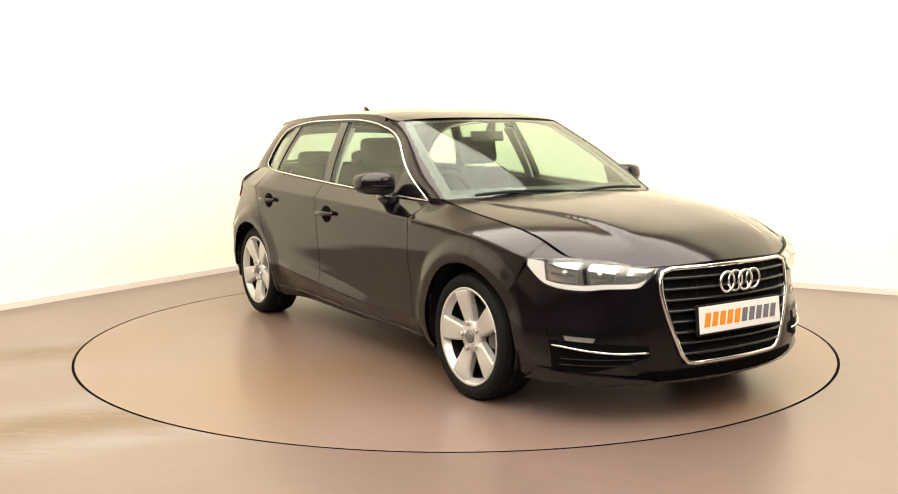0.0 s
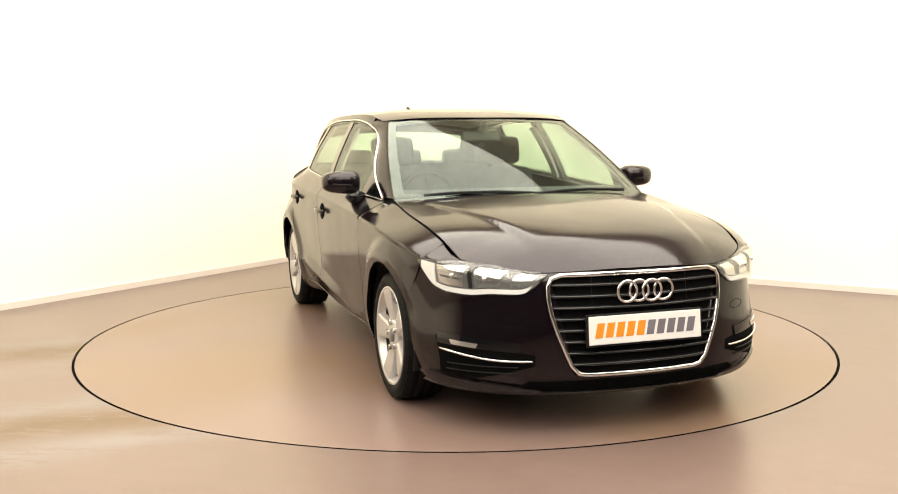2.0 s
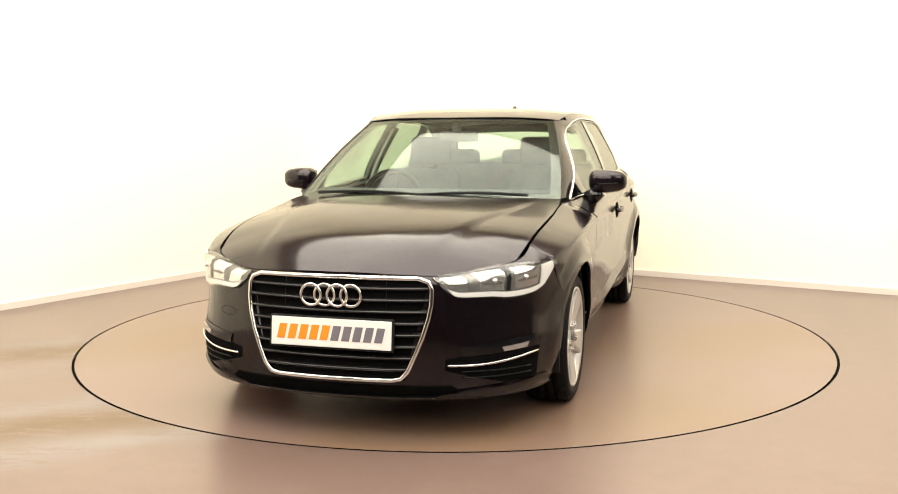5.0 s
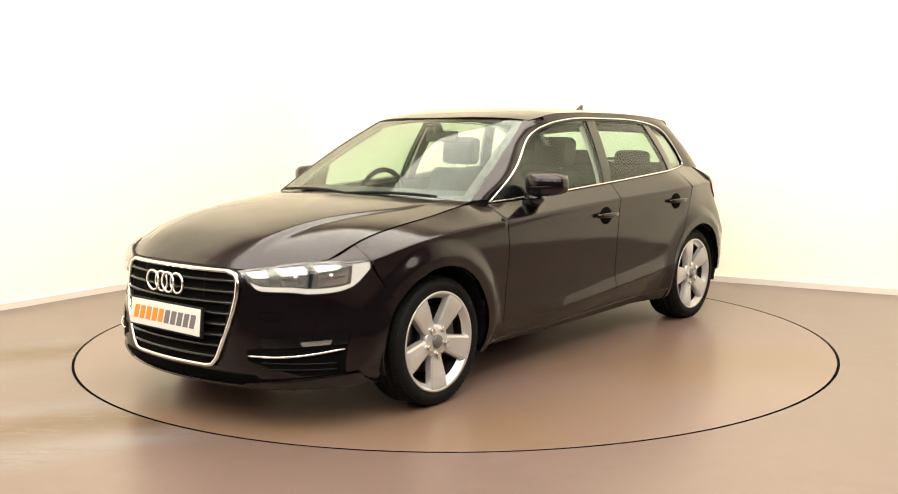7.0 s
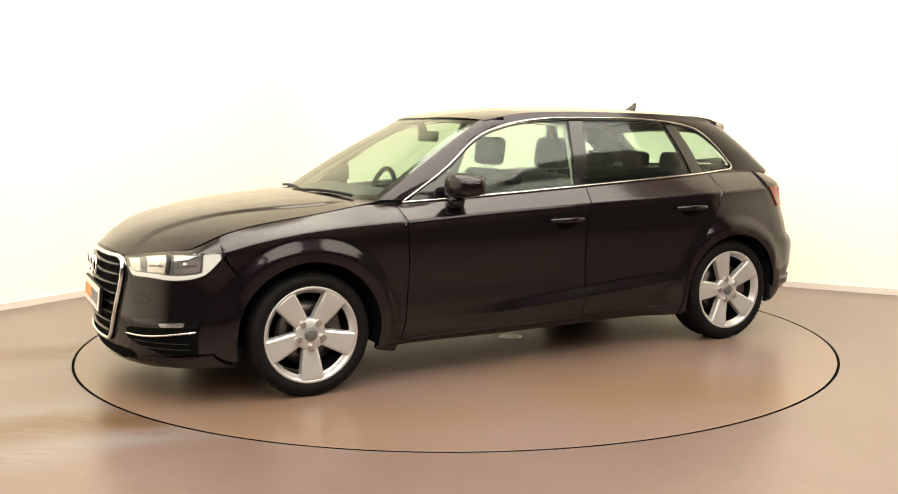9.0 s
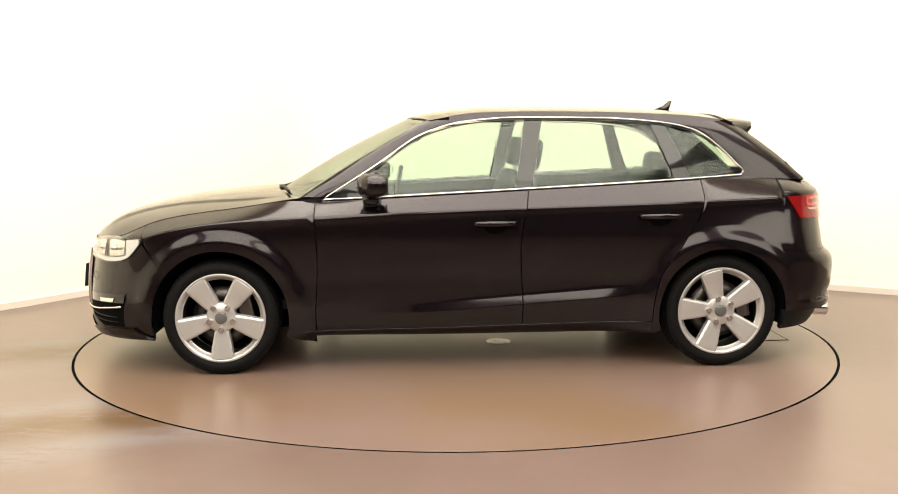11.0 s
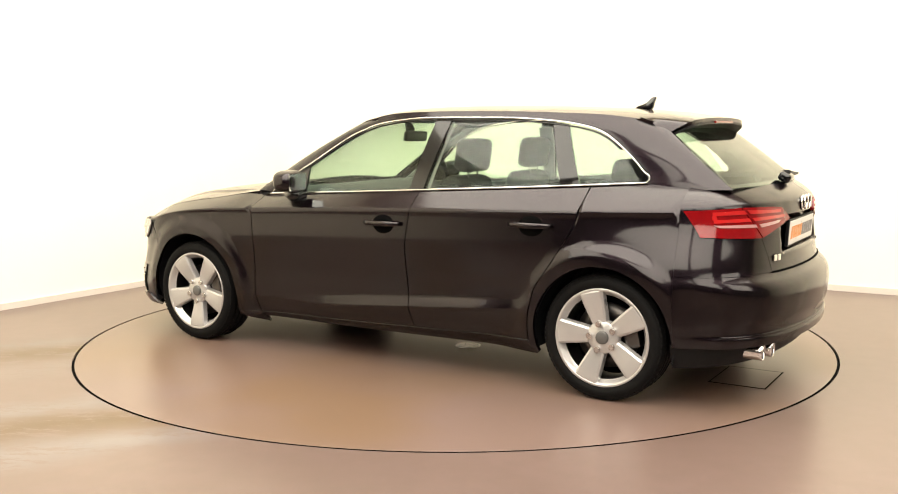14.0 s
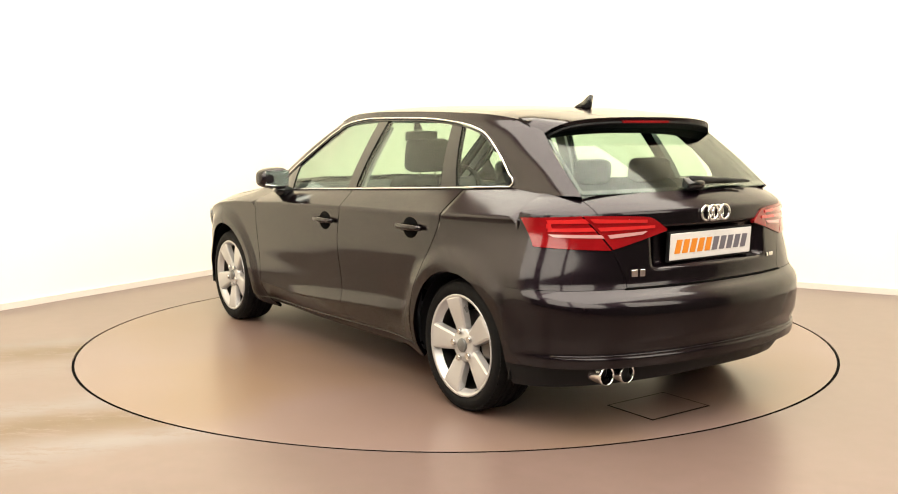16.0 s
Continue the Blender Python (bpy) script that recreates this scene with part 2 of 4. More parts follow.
# ---- the room ----
CORNER = Vector((-1.170, 3.987, 0))
LEFT_WAY, RIGHT_WAY = Vector((-0.547, -0.837, 0)).normalized(), Vector((0.859, -0.512, 0)).normalized()
LONG_LEFT, LONG_RIGHT, COVE = 13.5, 12.5, 0.9


def wall_line(inset):
    """Plan of the two white walls with their rounded corner, moved into the room by inset."""
    c = CORNER + (LEFT_WAY + RIGHT_WAY).normalized() * inset * 1.38
    pts = [c + LEFT_WAY * LONG_LEFT]
    a, b = c + LEFT_WAY * COVE, c + RIGHT_WAY * COVE
    for i in range(13):
        t = i / 12
        pts.append(a * (1 - t) ** 2 + c * (2 * t * (1 - t)) + b * t * t)
    pts.append(c + RIGHT_WAY * LONG_RIGHT)
    return pts


def wall_run(name, outer, inner, z0, z1, mat, label):
    verts, faces = [], []
    n = len(inner)
    for row, z in ((inner, z0), (inner, z1), (outer, z1), (outer, z0)):
        verts += [(p.x, p.y, z) for p in row]
    for i in range(n - 1):
        for k in range(4):
            a, b = k * n, ((k + 1) % 4) * n
            faces.append((a + i, a + i + 1, b + i + 1, b + i))
    faces += [(0, n, 2 * n, 3 * n), (n - 1, 4 * n - 1, 3 * n - 1, 2 * n - 1)]
    return tagged(place(name, mesh_of(name, verts, faces, mat, False)), label, "wall", kind="structure")


def build_room():
    wall_run("wall_white", wall_line(-0.2), wall_line(0), -0.05, CEILING + 0.1, WALL_PAINT, "plain white painted walls meeting in a rounded corner")
    s = wall_run("baseboard", wall_line(0.002), wall_line(0.016), 0.0, 0.047, SKIRT_PAINT, "low white skirting board along the walls")
    tagged(s, category="skirting")
    # grey rear half of the hall, behind the camera
    e1, e2 = CORNER + LEFT_WAY * LONG_LEFT, CORNER + RIGHT_WAY * LONG_RIGHT
    far = CORNER + LEFT_WAY * LONG_LEFT + RIGHT_WAY * LONG_RIGHT
    for name, a, b in (("wall_grey_1", e1, far), ("wall_grey_2", far, e2)):
        d = (b - a).normalized()
        m = Matrix.Translation((a + b) / 2 + Vector((0, 0, CEILING / 2))) @ Matrix.Rotation(math.atan2(d.y, d.x), 4, "Z")
        tagged(part(name, box_bm((b - a).length + 0.4, 0.2, CEILING + 0.2, m), GREY_WALL), "grey painted rear wall of the hall", "wall", kind="structure")
    mid = (CORNER + far) / 2
    ang = math.atan2(RIGHT_WAY.y, RIGHT_WAY.x)
    m = Matrix.Translation(mid + Vector((0, 0, CEILING + 0.1))) @ Matrix.Rotation(ang, 4, "Z")
    tagged(part("ceiling", box_bm(LONG_RIGHT + 1.5, LONG_LEFT + 1.5, 0.12, m), CEIL_PAINT), "grey painted flat ceiling", "ceiling", kind="structure")
    # floor with the round pit of the turntable
    seg, verts, faces = 160, [], []
    radii = (2.2365, 2.6, 3.4, 5.0, 8.0, 16.0)
    for r in radii:
        verts += [(r * math.cos(2 * math.pi * i / seg), r * math.sin(2 * math.pi * i / seg), 0) for i in range(seg)]
    verts += [(2.2365 * math.cos(2 * math.pi * i / seg), 2.2365 * math.sin(2 * math.pi * i / seg), -0.03) for i in range(seg)]
    for k in range(len(radii) - 1):
        for i in range(seg):
            j = (i + 1) % seg
            faces.append((k * seg + i, (k + 1) * seg + i, (k + 1) * seg + j, k * seg + j))
    b = len(radii) * seg
    for i in range(seg):
        j = (i + 1) % seg
        faces.append((i, j, b + j, b + i))
    faces.append(tuple(b + i for i in range(seg)))
    tagged(place("floor", mesh_of("floor", verts, faces, FLOOR, False)), "pinkish-brown painted concrete floor with rust-coloured stains", "floor", kind="structure")
    verts, faces = [], []
    for r in (2.19, 2.27):
        verts += [(r * math.cos(2 * math.pi * i / seg), r * math.sin(2 * math.pi * i / seg), -0.010) for i in range(seg)]
    faces = [(i, seg + i, seg + (i + 1) % seg, (i + 1) % seg) for i in range(seg)]
    tagged(place("turntable_pit", mesh_of("turntable_pit", verts, faces, DARK, False)), "dark joint round the turntable", "floor joint", kind="structure")
    # cloth canopy over the turntable
    big = new("diffuser_canopy")
    mid = CORNER + LEFT_WAY * 5.0 + RIGHT_WAY * 4.75
    big.matrix_basis = pose(mid.x, mid.y, CEILING - 0.10, 0, 0, math.degrees(ang))
    part("frame", box_bm(8.0, 8.5, 0.06, None, 0.01), SKIRT_PAINT, big, "white metal frame")
    part("diffuser", box_bm(7.9, 8.4, 0.02, pose(0, 0, -0.03), 0.004), LAMP_CLOTH, big, "softly glowing stretched cloth")
    area_lamp("canopy_glow", 7.86, 8.36, CANOPY, (1.0, 0.938, 0.81), big, -0.06)
    tagged(big, "large softly glowing cloth canopy on the ceiling above the turntable", "ceiling light")
    # unseen fill lights added behind the camera to brighten the walls, turned towards the white corner
    first = None
    for x, y, z in ((-5.1, -5.0, 3.5), (-1.75, -6.9, 3.5), (1.75, -6.8, 3.5), (5.4, -4.4, 3.5)):
        m = look((x, y, z), (x * 0.45 - 0.1, 3.2, 0.4))
        if first is None:
            first = new("added_fill_light")
            first.matrix_basis = m
            part("cloth", box_bm(3.2, 2.5, 0.02, pose(0, 0, -0.02), 0.006), LAMP_CLOTH, first, "glowing white cloth")
            area_lamp("added_fill_glow", 3.16, 2.46, ADDED_FILL, (1.0, 0.938, 0.81), first, -0.06)
            bm = bmesh.new()
            bmesh.ops.create_cone(bm, cap_ends=True, segments=4, radius1=1.0, radius2=0.2, depth=0.5, matrix=pose(0, 0, 0.25) @ Matrix.Diagonal((2.29, 1.79, 1, 1)) @ Matrix.Rotation(math.pi / 4, 4, "Z"))
            part("hood", bm, BLACK, first, "black fabric hood")
            part("strut", cyl_bm(0.02, 0.02, 1.3, 12, pose(0, 0.35, 0.85, 28, 0, 0)), STEEL, first)
            tagged(first, "unseen fill light with glowing cloth and black hood, added to brighten the white walls", "studio light", "studio softboxes")
        else:
            copy_thing(first, m)


def build_turntable():
    t = tagged(new("turntable"), "round flush steel turntable deck painted like the floor", "turntable")
    seg, verts, faces = 160, [], []
    radii = (0.0, 0.8, 1.5, 2.1, 2.2195, 2.221)
    verts.append((0, 0, 0))
    for r in radii[1:]:
        z = 0 if r < 2.2205 else -0.0005
        verts += [(r * math.cos(2 * math.pi * i / seg), r * math.sin(2 * math.pi * i / seg), z) for i in range(seg)]
    verts += [(2.221 * math.cos(2 * math.pi * i / seg), 2.221 * math.sin(2 * math.pi * i / seg), -0.05) for i in range(seg)]
    for i in range(seg):
        faces.append((0, 1 + i, 1 + (i + 1) % seg))
    for k in range(len(radii) - 1):
        for i in range(seg):
            j = (i + 1) % seg
            a, b = 1 + k * seg, 1 + (k + 1) * seg
            faces.append((a + i, b + i, b + j, a + j))
    place("deck", mesh_of("deck", verts, faces, DISC, False), t)
    n = 160
    ring = [(2.2213 * math.cos(2 * math.pi * i / n), 2.2213 * math.sin(2 * math.pi * i / n), z) for z in (-.0003, -.05) for i in range(n)]
    place("deck_edge", mesh_of("deck_edge", ring, [(i, (i + 1) % n, n + (i + 1) % n, n + i) for i in range(n)], DARK, False), t, "dark rim of the deck")
    part("service_plate", box_bm(.268, .36, .02, pose(-1.846, .16, -.0075), .0), DISC, t, "flush rectangular service plate")
    for x, y, a, b in ((-1.846, .343, .285, .006), (-1.846, -.023, .285, .006), (-1.983, .16, .006, .36), (-1.709, .16, .006, .36)):
        part("plate_joint", box_bm(a, b, .006, pose(x, y, -.0005)), DARK, t)
    part("pivot_cover", cyl_bm(.075, .074, .004, 40, pose(-.25, .26, .001)), SATIN, t, "round steel cover")
    return t


build_room()
turntable = build_turntable()

# ---- the car: local x forwards, y to its left, z up from the deck ----
car = tagged(new("hatchback_car"), "dark purple-brown metallic five-door hatchback car with chrome window trim", "car")
CAR_SHIFT = 0.093
ROOF_DROP = .036
XS_F, XS_R = 1.0, -1.1
base_w = curve([.15, .20, .26, .34, .40, .47, .58, .70, .80, .90], [.79, .832, .852, .860, .864, .866, .877, .885, .882, .874])
nose = curve([.16, .20, .24, .30, .40, .50, .60, .66, .70, .76], [2.065, 2.10, 2.112, 2.112, 2.112, 2.108, 2.095, 2.085, 2.08, 2.07])
tail = curve([.16, .20, .26, .335, .35, .42, .50, .545, .58, .605, .63, .68, .75, .82, .88, .92, .95, 1.0], [2.06, 2.11, 2.145, 2.165, 2.150, 2.172, 2.178, 2.172, 2.15, 2.12, 2.105, 2.098, 2.092, 2.088, 2.082, 2.080, 2.055, 1.99])
NR = 6.5
top_k = curve([-1.9, -1.52, -1.0, -.3, .5, .78, 1.0, 1.25, 1.5, 1.65, 1.78, 2.08], [.78, .81, .90, .915, .885, .835, .833, .836, .848, .877, .922, .924])
hood_mid = curve([.80, .90, 1.0, 1.16, 1.35, 1.6, 1.8, 1.9, 2.0, 2.045, 2.08], [.945, .940, .934, .921, .904, .870, .828, .797, .748, .718, .690])
roof_mid = curve([.32, .107, -.136, -.376, -.713, -1.044, -1.24, -1.44, -1.668], [1.326, 1.370, 1.391, 1.395, 1.391, 1.380, 1.370, 1.346, 1.312])
roof_half = curve([.30, .1, -.3, -.8, -1.2, -1.5, -1.7], [.555, .59, .61, .61, .595, .56, .53])
glass_top = curve([.736, .47, .18, .0, -.3, -.74, -1.03, -1.25, -1.42, -1.53], [.904, 1.069, 1.252, 1.303, 1.327, 1.323, 1.304, 1.262, 1.147, 1.03])


def roof_side(x):
    """Height of the roof's side edge."""
    return roof_mid(x) - ROOF_DROP - .010 * step(-.05, .17, x)


def belt(x):
    return .936 - .0500 * x


hood_edge = curve([.80, .9, 1.0, 1.18, 1.38, 1.5, 1.6, 1.66, 1.72, 1.78, 1.9, 2.0, 2.04, 2.08], [.914, .903, .889, .862, .837, .818, .795, .775, .749, .722, .697, .676, .680, .690])
shoulder = curve([1.70, 1.66, 1.52, 1.38, 1.2, .8, .3, -.28, -.84, -1.27, -1.72], [.708, .716, .753, .778, .798, .820, .843, .861, .874, .886, .896])
shut_y = curve([.80, 1.0, 1.2, 1.5, 1.65, 1.78], [.716, .731, .732, .724, .712, .690])


def front_n(z):
    """How square the nose is in plan: squarer at the bumper than at the lamps."""
    return lerp(5.0, 4.0, step(.30, .58, z))


def outline_y(x):
    """Half width of the bonnet at x."""
    return shut_y(x) if x < 1.78 else .81 * math.sqrt(max(0, 1 - ((x - XS_F) / 1.08) ** 4))


def hood_z(x, y):
    q = min(1.0, abs(y) / max(.02, outline_y(x)))
    crease = lerp(.60, .40, step(.95, 1.95, x))
    up = .010 * (1 - step(crease - .012, crease + .012, abs(y))) * step(.90, 1.15, x) * (1 - q ** 6) * step(2.06, 1.85, x)
    return lerp(hood_mid(x), hood_edge(x), q ** lerp(2.4, 3.2, step(1.0, 1.9, x))) + up


def edge_z(x):
    return hood_edge(x)


def top_z(x):
    """Upper edge of the flank: the belt beside the cabin, the bonnet's edge further forward."""
    return lerp(belt(x), edge_z(max(x, .9)), step(.76, 1.0, x))


def line_z(x):
    """The sharp shoulder line from the headlamp to the tail lamp."""
    return min(shoulder(x), top_z(x) - .025)


FRONT_HUB, REAR_HUB, HUB_Z = 1.263, -1.372, .300
FRONT_ARCH, REAR_ARCH = .354, .340


def waist(x, z):
    """The tail draws in above the bumper."""
    return 1 - .078 * step(-1.15, -1.75, x) * step(.58, .86, z)


def flare(x, z, c, R):
    """Blister round a wheel arch."""
    r = math.hypot(x - c, (z - HUB_Z) * 1.0)
    return .020 * step(R + .125, R + .040, r) * step(HUB_Z - .16, HUB_Z + .10, z) if r < R + .14 else 0.0


def facet_z(x):
    """Upper edge of the wedge along the foot of the doors."""
    return .330 + (.765 - x) * .071


def top_tuck(x, z):
    """Share of the width left where the body rolls in above the shoulder line."""
    zl, zt = line_z(x), top_z(x)
    return 1 - (1 - top_k(x)) * min(1.0, (z - zl) / max(.02, zt - zl)) ** 1.2 if z > zl else 1.0


def flank(x, z):
    """Half width of the body at x, z."""
    zl = line_z(x)
    b = base_w(min(z, zl))
    t = (x - XS_F) / (nose(z) - XS_F) if x > XS_F else (XS_R - x) / (tail(z) + XS_R) if x < XS_R else 0
    g = max(0, 1 - max(0, min(1, t)) ** (front_n(z) if x > 0 else NR)) ** 0.5
    y = b * g * waist(x, z)
    zc = facet_z(x)
    fade = step(.90, .74, x) * step(-1.04, -.70, x)
    wide = lerp(.012, .055, step(.76, .2, x))
    y += fade * (.017 * min(1, max(0, (zc - z) / wide)) * step(.9, .2, x + .3) - .42 * max(0, zc - wide - z))
    y += .008 * math.exp(-abs(z - zl) / .022) * step(1.72, 1.3, x)                 # the crest of the shoulder line
    y += (flare(x, z, FRONT_HUB, FRONT_ARCH) + flare(x, z, REAR_HUB, REAR_ARCH)) * g ** 2
    return y * top_tuck(x, z)


def side_pt(x, z):
    return (x, flank(x, z), z)


def cabin_pt(x, z):
    """The tumblehome above the belt."""
    zb = top_z(x) if x < .76 else belt(x)
    xx = max(-1.55, x)
    yb = flank(xx, top_z(xx)) if xx < .76 else flank(.76, belt(.76)) - (x - .76) * .15
    zr = roof_mid(min(.3, x)) - ROOF_DROP
    if x > .1:
        zr = 1.31
    t = max(0, (z - zb) / max(.05, zr - zb))
    return (x, yb + (roof_half(x) - yb) * min(t, 1.1) ** 1.25, z)


def front_pt(a, z):
    """Nose outline by angle: 0 at the flank, 90 degrees on the centre line."""
    k = math.sin(a) ** (2 / front_n(z)) if a > 0 else 0
    x = XS_F + (nose(z) - XS_F) * k
    zl = line_z(x)
    y = base_w(min(z, zl)) * math.cos(a)
    y += .008 * math.exp(-abs(z - zl) / .022) * step(1.72, 1.3, x)
    y += flare(x, z, FRONT_HUB, FRONT_ARCH) * math.cos(a) ** 2
    return (x, y * top_tuck(x, z), z)


def nose_angle(y, z):
    return math.acos(min(1, max(-1, y / base_w(z))))


def nose_yz(y, z):
    x, yy, zz = front_pt(nose_angle(abs(y), z), z)
    return (x, math.copysign(yy, y), zz)


def rear_pt(a, z):
    k = math.sin(a) ** (2 / NR) if a > 0 else 0
    x = XS_R - (tail(z) + XS_R) * k
    y = base_w(z) * math.cos(a) * waist(x, z)
    y += flare(x, z, REAR_HUB, REAR_ARCH) * math.cos(a) ** 2
    s = min(1, max(0, (z - .915) / .10))
    return (x, y * (1 - .19 * s ** 1.35), z)


def tail_half(z):
    s = min(1, max(0, (z - .915) / .10))
    return base_w(z) * waist(-2, z) * (1 - .19 * s ** 1.35)


def tail_yz(y, z):
    return (rear_pt(math.acos(min(1, abs(y) / tail_half(z))), z)[0], y, z)


def angle_at(x, z, front=True):
    t = (x - XS_F) / (nose(z) - XS_F) if front else (XS_R - x) / (tail(z) + XS_R)
    return math.asin(min(1, max(0, t)) ** ((front_n(z) if front else NR) / 2))


def patch(name, surf, lo, hi, nu, nv, mat, parent, off=0.0, thick=0.012, side=1, label="", us=None):
    """A panel on a surface, ruled between a lower and an upper line."""
    def fn(u, v):
        a, b = lo(u), hi(u)
        return surf(lerp(a[0], b[0], v), lerp(a[1], b[1], v))
    return shell(name, fn, nu, nv, mat, parent, thick, off, side, label, us)


GAP = .0028
door_line = curve([.2, .3, .64, .90, 1.0], [-.311, -.311, -.297, -.335, -.352])      # between the doors
rear_line = curve([.22, .30, .485, .633, .88, .96, 1.02], [-1.0, -1.0, -1.032, -1.127, -1.258, -1.268, -1.268])
front_line = curve([.2, .3, .6, .9], [.775, .772, .757, .772])


def lamp_joint(z):
    return lerp(FRONT_HUB + FRONT_ARCH * math.cos(math.radians(36)), 1.662, min(1, max(0, (z - .509) / .205)))


def wing_end(z):
    """Joint between front wing and bumper: along the arch, then up behind the lamp."""
    if z > .509:
        return lamp_joint(z)
    return FRONT_HUB + math.sqrt(max(0, FRONT_ARCH ** 2 - (z - HUB_Z) ** 2)) if z > HUB_Z else FRONT_HUB + FRONT_ARCH


def rise(zs, v, ks=(0, .18, .32, .80, 1)):
    """Height up a panel with rows that fall on its creases."""
    i = 0
    while i < len(ks) - 2 and v > ks[i + 1]:
        i += 1
    return lerp(zs[i], zs[i + 1], (v - ks[i]) / (ks[i + 1] - ks[i]))


def farthest(c, R, g, inside):
    """How far a ray from the hub stays on the panel."""
    a, b = R, 1.3
    for _ in range(22):
        m = (a + b) / 2
        a, b = (m, b) if inside(c + m * math.cos(g), HUB_Z + m * math.sin(g)) else (a, m)
    return a


def arch_panel(name, c, R, angles, inside, side, label):
    """A body panel spread round a wheel arch, ray by ray, with one row on the shoulder line."""
    rays = []
    for g in sorted(math.radians(a) for a in angles):
        far = farthest(c, R, g, inside)
        line = farthest(c, R, g, lambda x, z: inside(x, z) and z < line_z(x))
        rays.append((g, min(line, lerp(R, far, .93)), far))

    def fn(u, v):
        g, line, far = rays[int(round(u * (len(rays) - 1)))]
        r = rise((R, line, far), v, (0, .8, 1))
        x, z = c + r * math.cos(g), HUB_Z + r * math.sin(g)
        return side_pt(x, min(z, top_z(x)))
    n = len(rays) - 1
    shell(name, fn, n, 50, PAINT, car, .018, 0, side, label)


def build_flanks():
    for side in (1, -1):
        # doors
        for nm, fl, rl, in (("front_door", front_line, door_line), ("rear_door", door_line, rear_line)):
            def fn(u, v, fl=fl, rl=rl):
                xm = lerp(fl(.6), rl(.6), u)
                low = .232 - .020 * xm
                for _ in range(2):
                    wide = lerp(.012, .055, step(.76, .2, xm))
                    z = rise((low, max(low + .03, facet_z(xm) - wide), facet_z(xm), line_z(xm), top_z(xm) - .001), v)
                    xm = lerp(fl(z) - GAP, rl(z) + GAP, u)
                return side_pt(xm, min(z, top_z(xm)))
            door = shell(nm, fn, 26, 50, PAINT, car, .02, 0, side, "dark metallic door panel")
            hx, hz = ((-.163, .779) if nm == "front_door" else (-1.023, .809))
            build_handle(door, hx, hz, side)
        # sill below the doors
        patch("sill", side_pt, lambda u: (lerp(.91, -1.03, u), .178), lambda u: (lerp(.91, -1.03, u), .226 - .020 * lerp(.91, -1.03, u)), 30, 5, PAINT, car, -.004, .03, side)
        tube("sill_trim", [(lambda x: (x, flank(x, .229 - .020 * x) + .001, .229 - .020 * x))(lerp(.88, -1.00, i / 20)) for i in range(21)], .004, .005, GLOSS_BLACK, car, side=side)
        # panels round the arches
        arch_panel("front_wing", FRONT_HUB, FRONT_ARCH, [36.2 + 1.8 * i for i in range(91)],
                   lambda x, z: front_line(z) + GAP <= x <= (lamp_joint(z) if z > .509 else 9) and z <= top_z(x) - .001, side, "flared front wing")
        arch_panel("rear_quarter", REAR_HUB, REAR_ARCH, [-18 + 2.0 * i for i in range(100)],
                   lambda x, z: -1.7135 <= x <= rear_line(z) - GAP and z <= top_z(x) - .001, side, "flared rear quarter panel")
        # arch liners
        for c, R, d in ((FRONT_HUB, FRONT_ARCH, .86), (REAR_HUB, REAR_ARCH, .85)):
            def liner(u, v):
                g = lerp(math.radians(-14), math.radians(194), u)
                return (c + (R + .004) * math.cos(g), lerp(d - .012, .50, v), HUB_Z + (R + .004) * math.sin(g))
            shell("arch_liner", liner, 40, 4, BLACK, car, .006, 0, side)


def build_handle(door, x, z, side):
    y = flank(x, z)
    # near-black bulge: the shade of the hollow behind the handle is its colour
    bm = bmesh.new()
    bmesh.ops.create_uvsphere(bm, u_segments=24, v_segments=12, radius=1, matrix=pose(x, (y - .003) * side, z - .002) @ Matrix.Diagonal((.070, .012, .052, 1)))
    part("handle_bowl_shade", bm, DARK, door, smooth=True)
    pts = [(x + .110 - .220 * i / 12, y + .012 + .020 * math.sin(math.pi * i / 12) ** .5, z + .004) for i in range(13)]
    tube("handle", pts, .022, .028, PAINT, door, side=side, label="dark door handle", taper=lambda t: .75 + .25 * math.sin(math.pi * t))


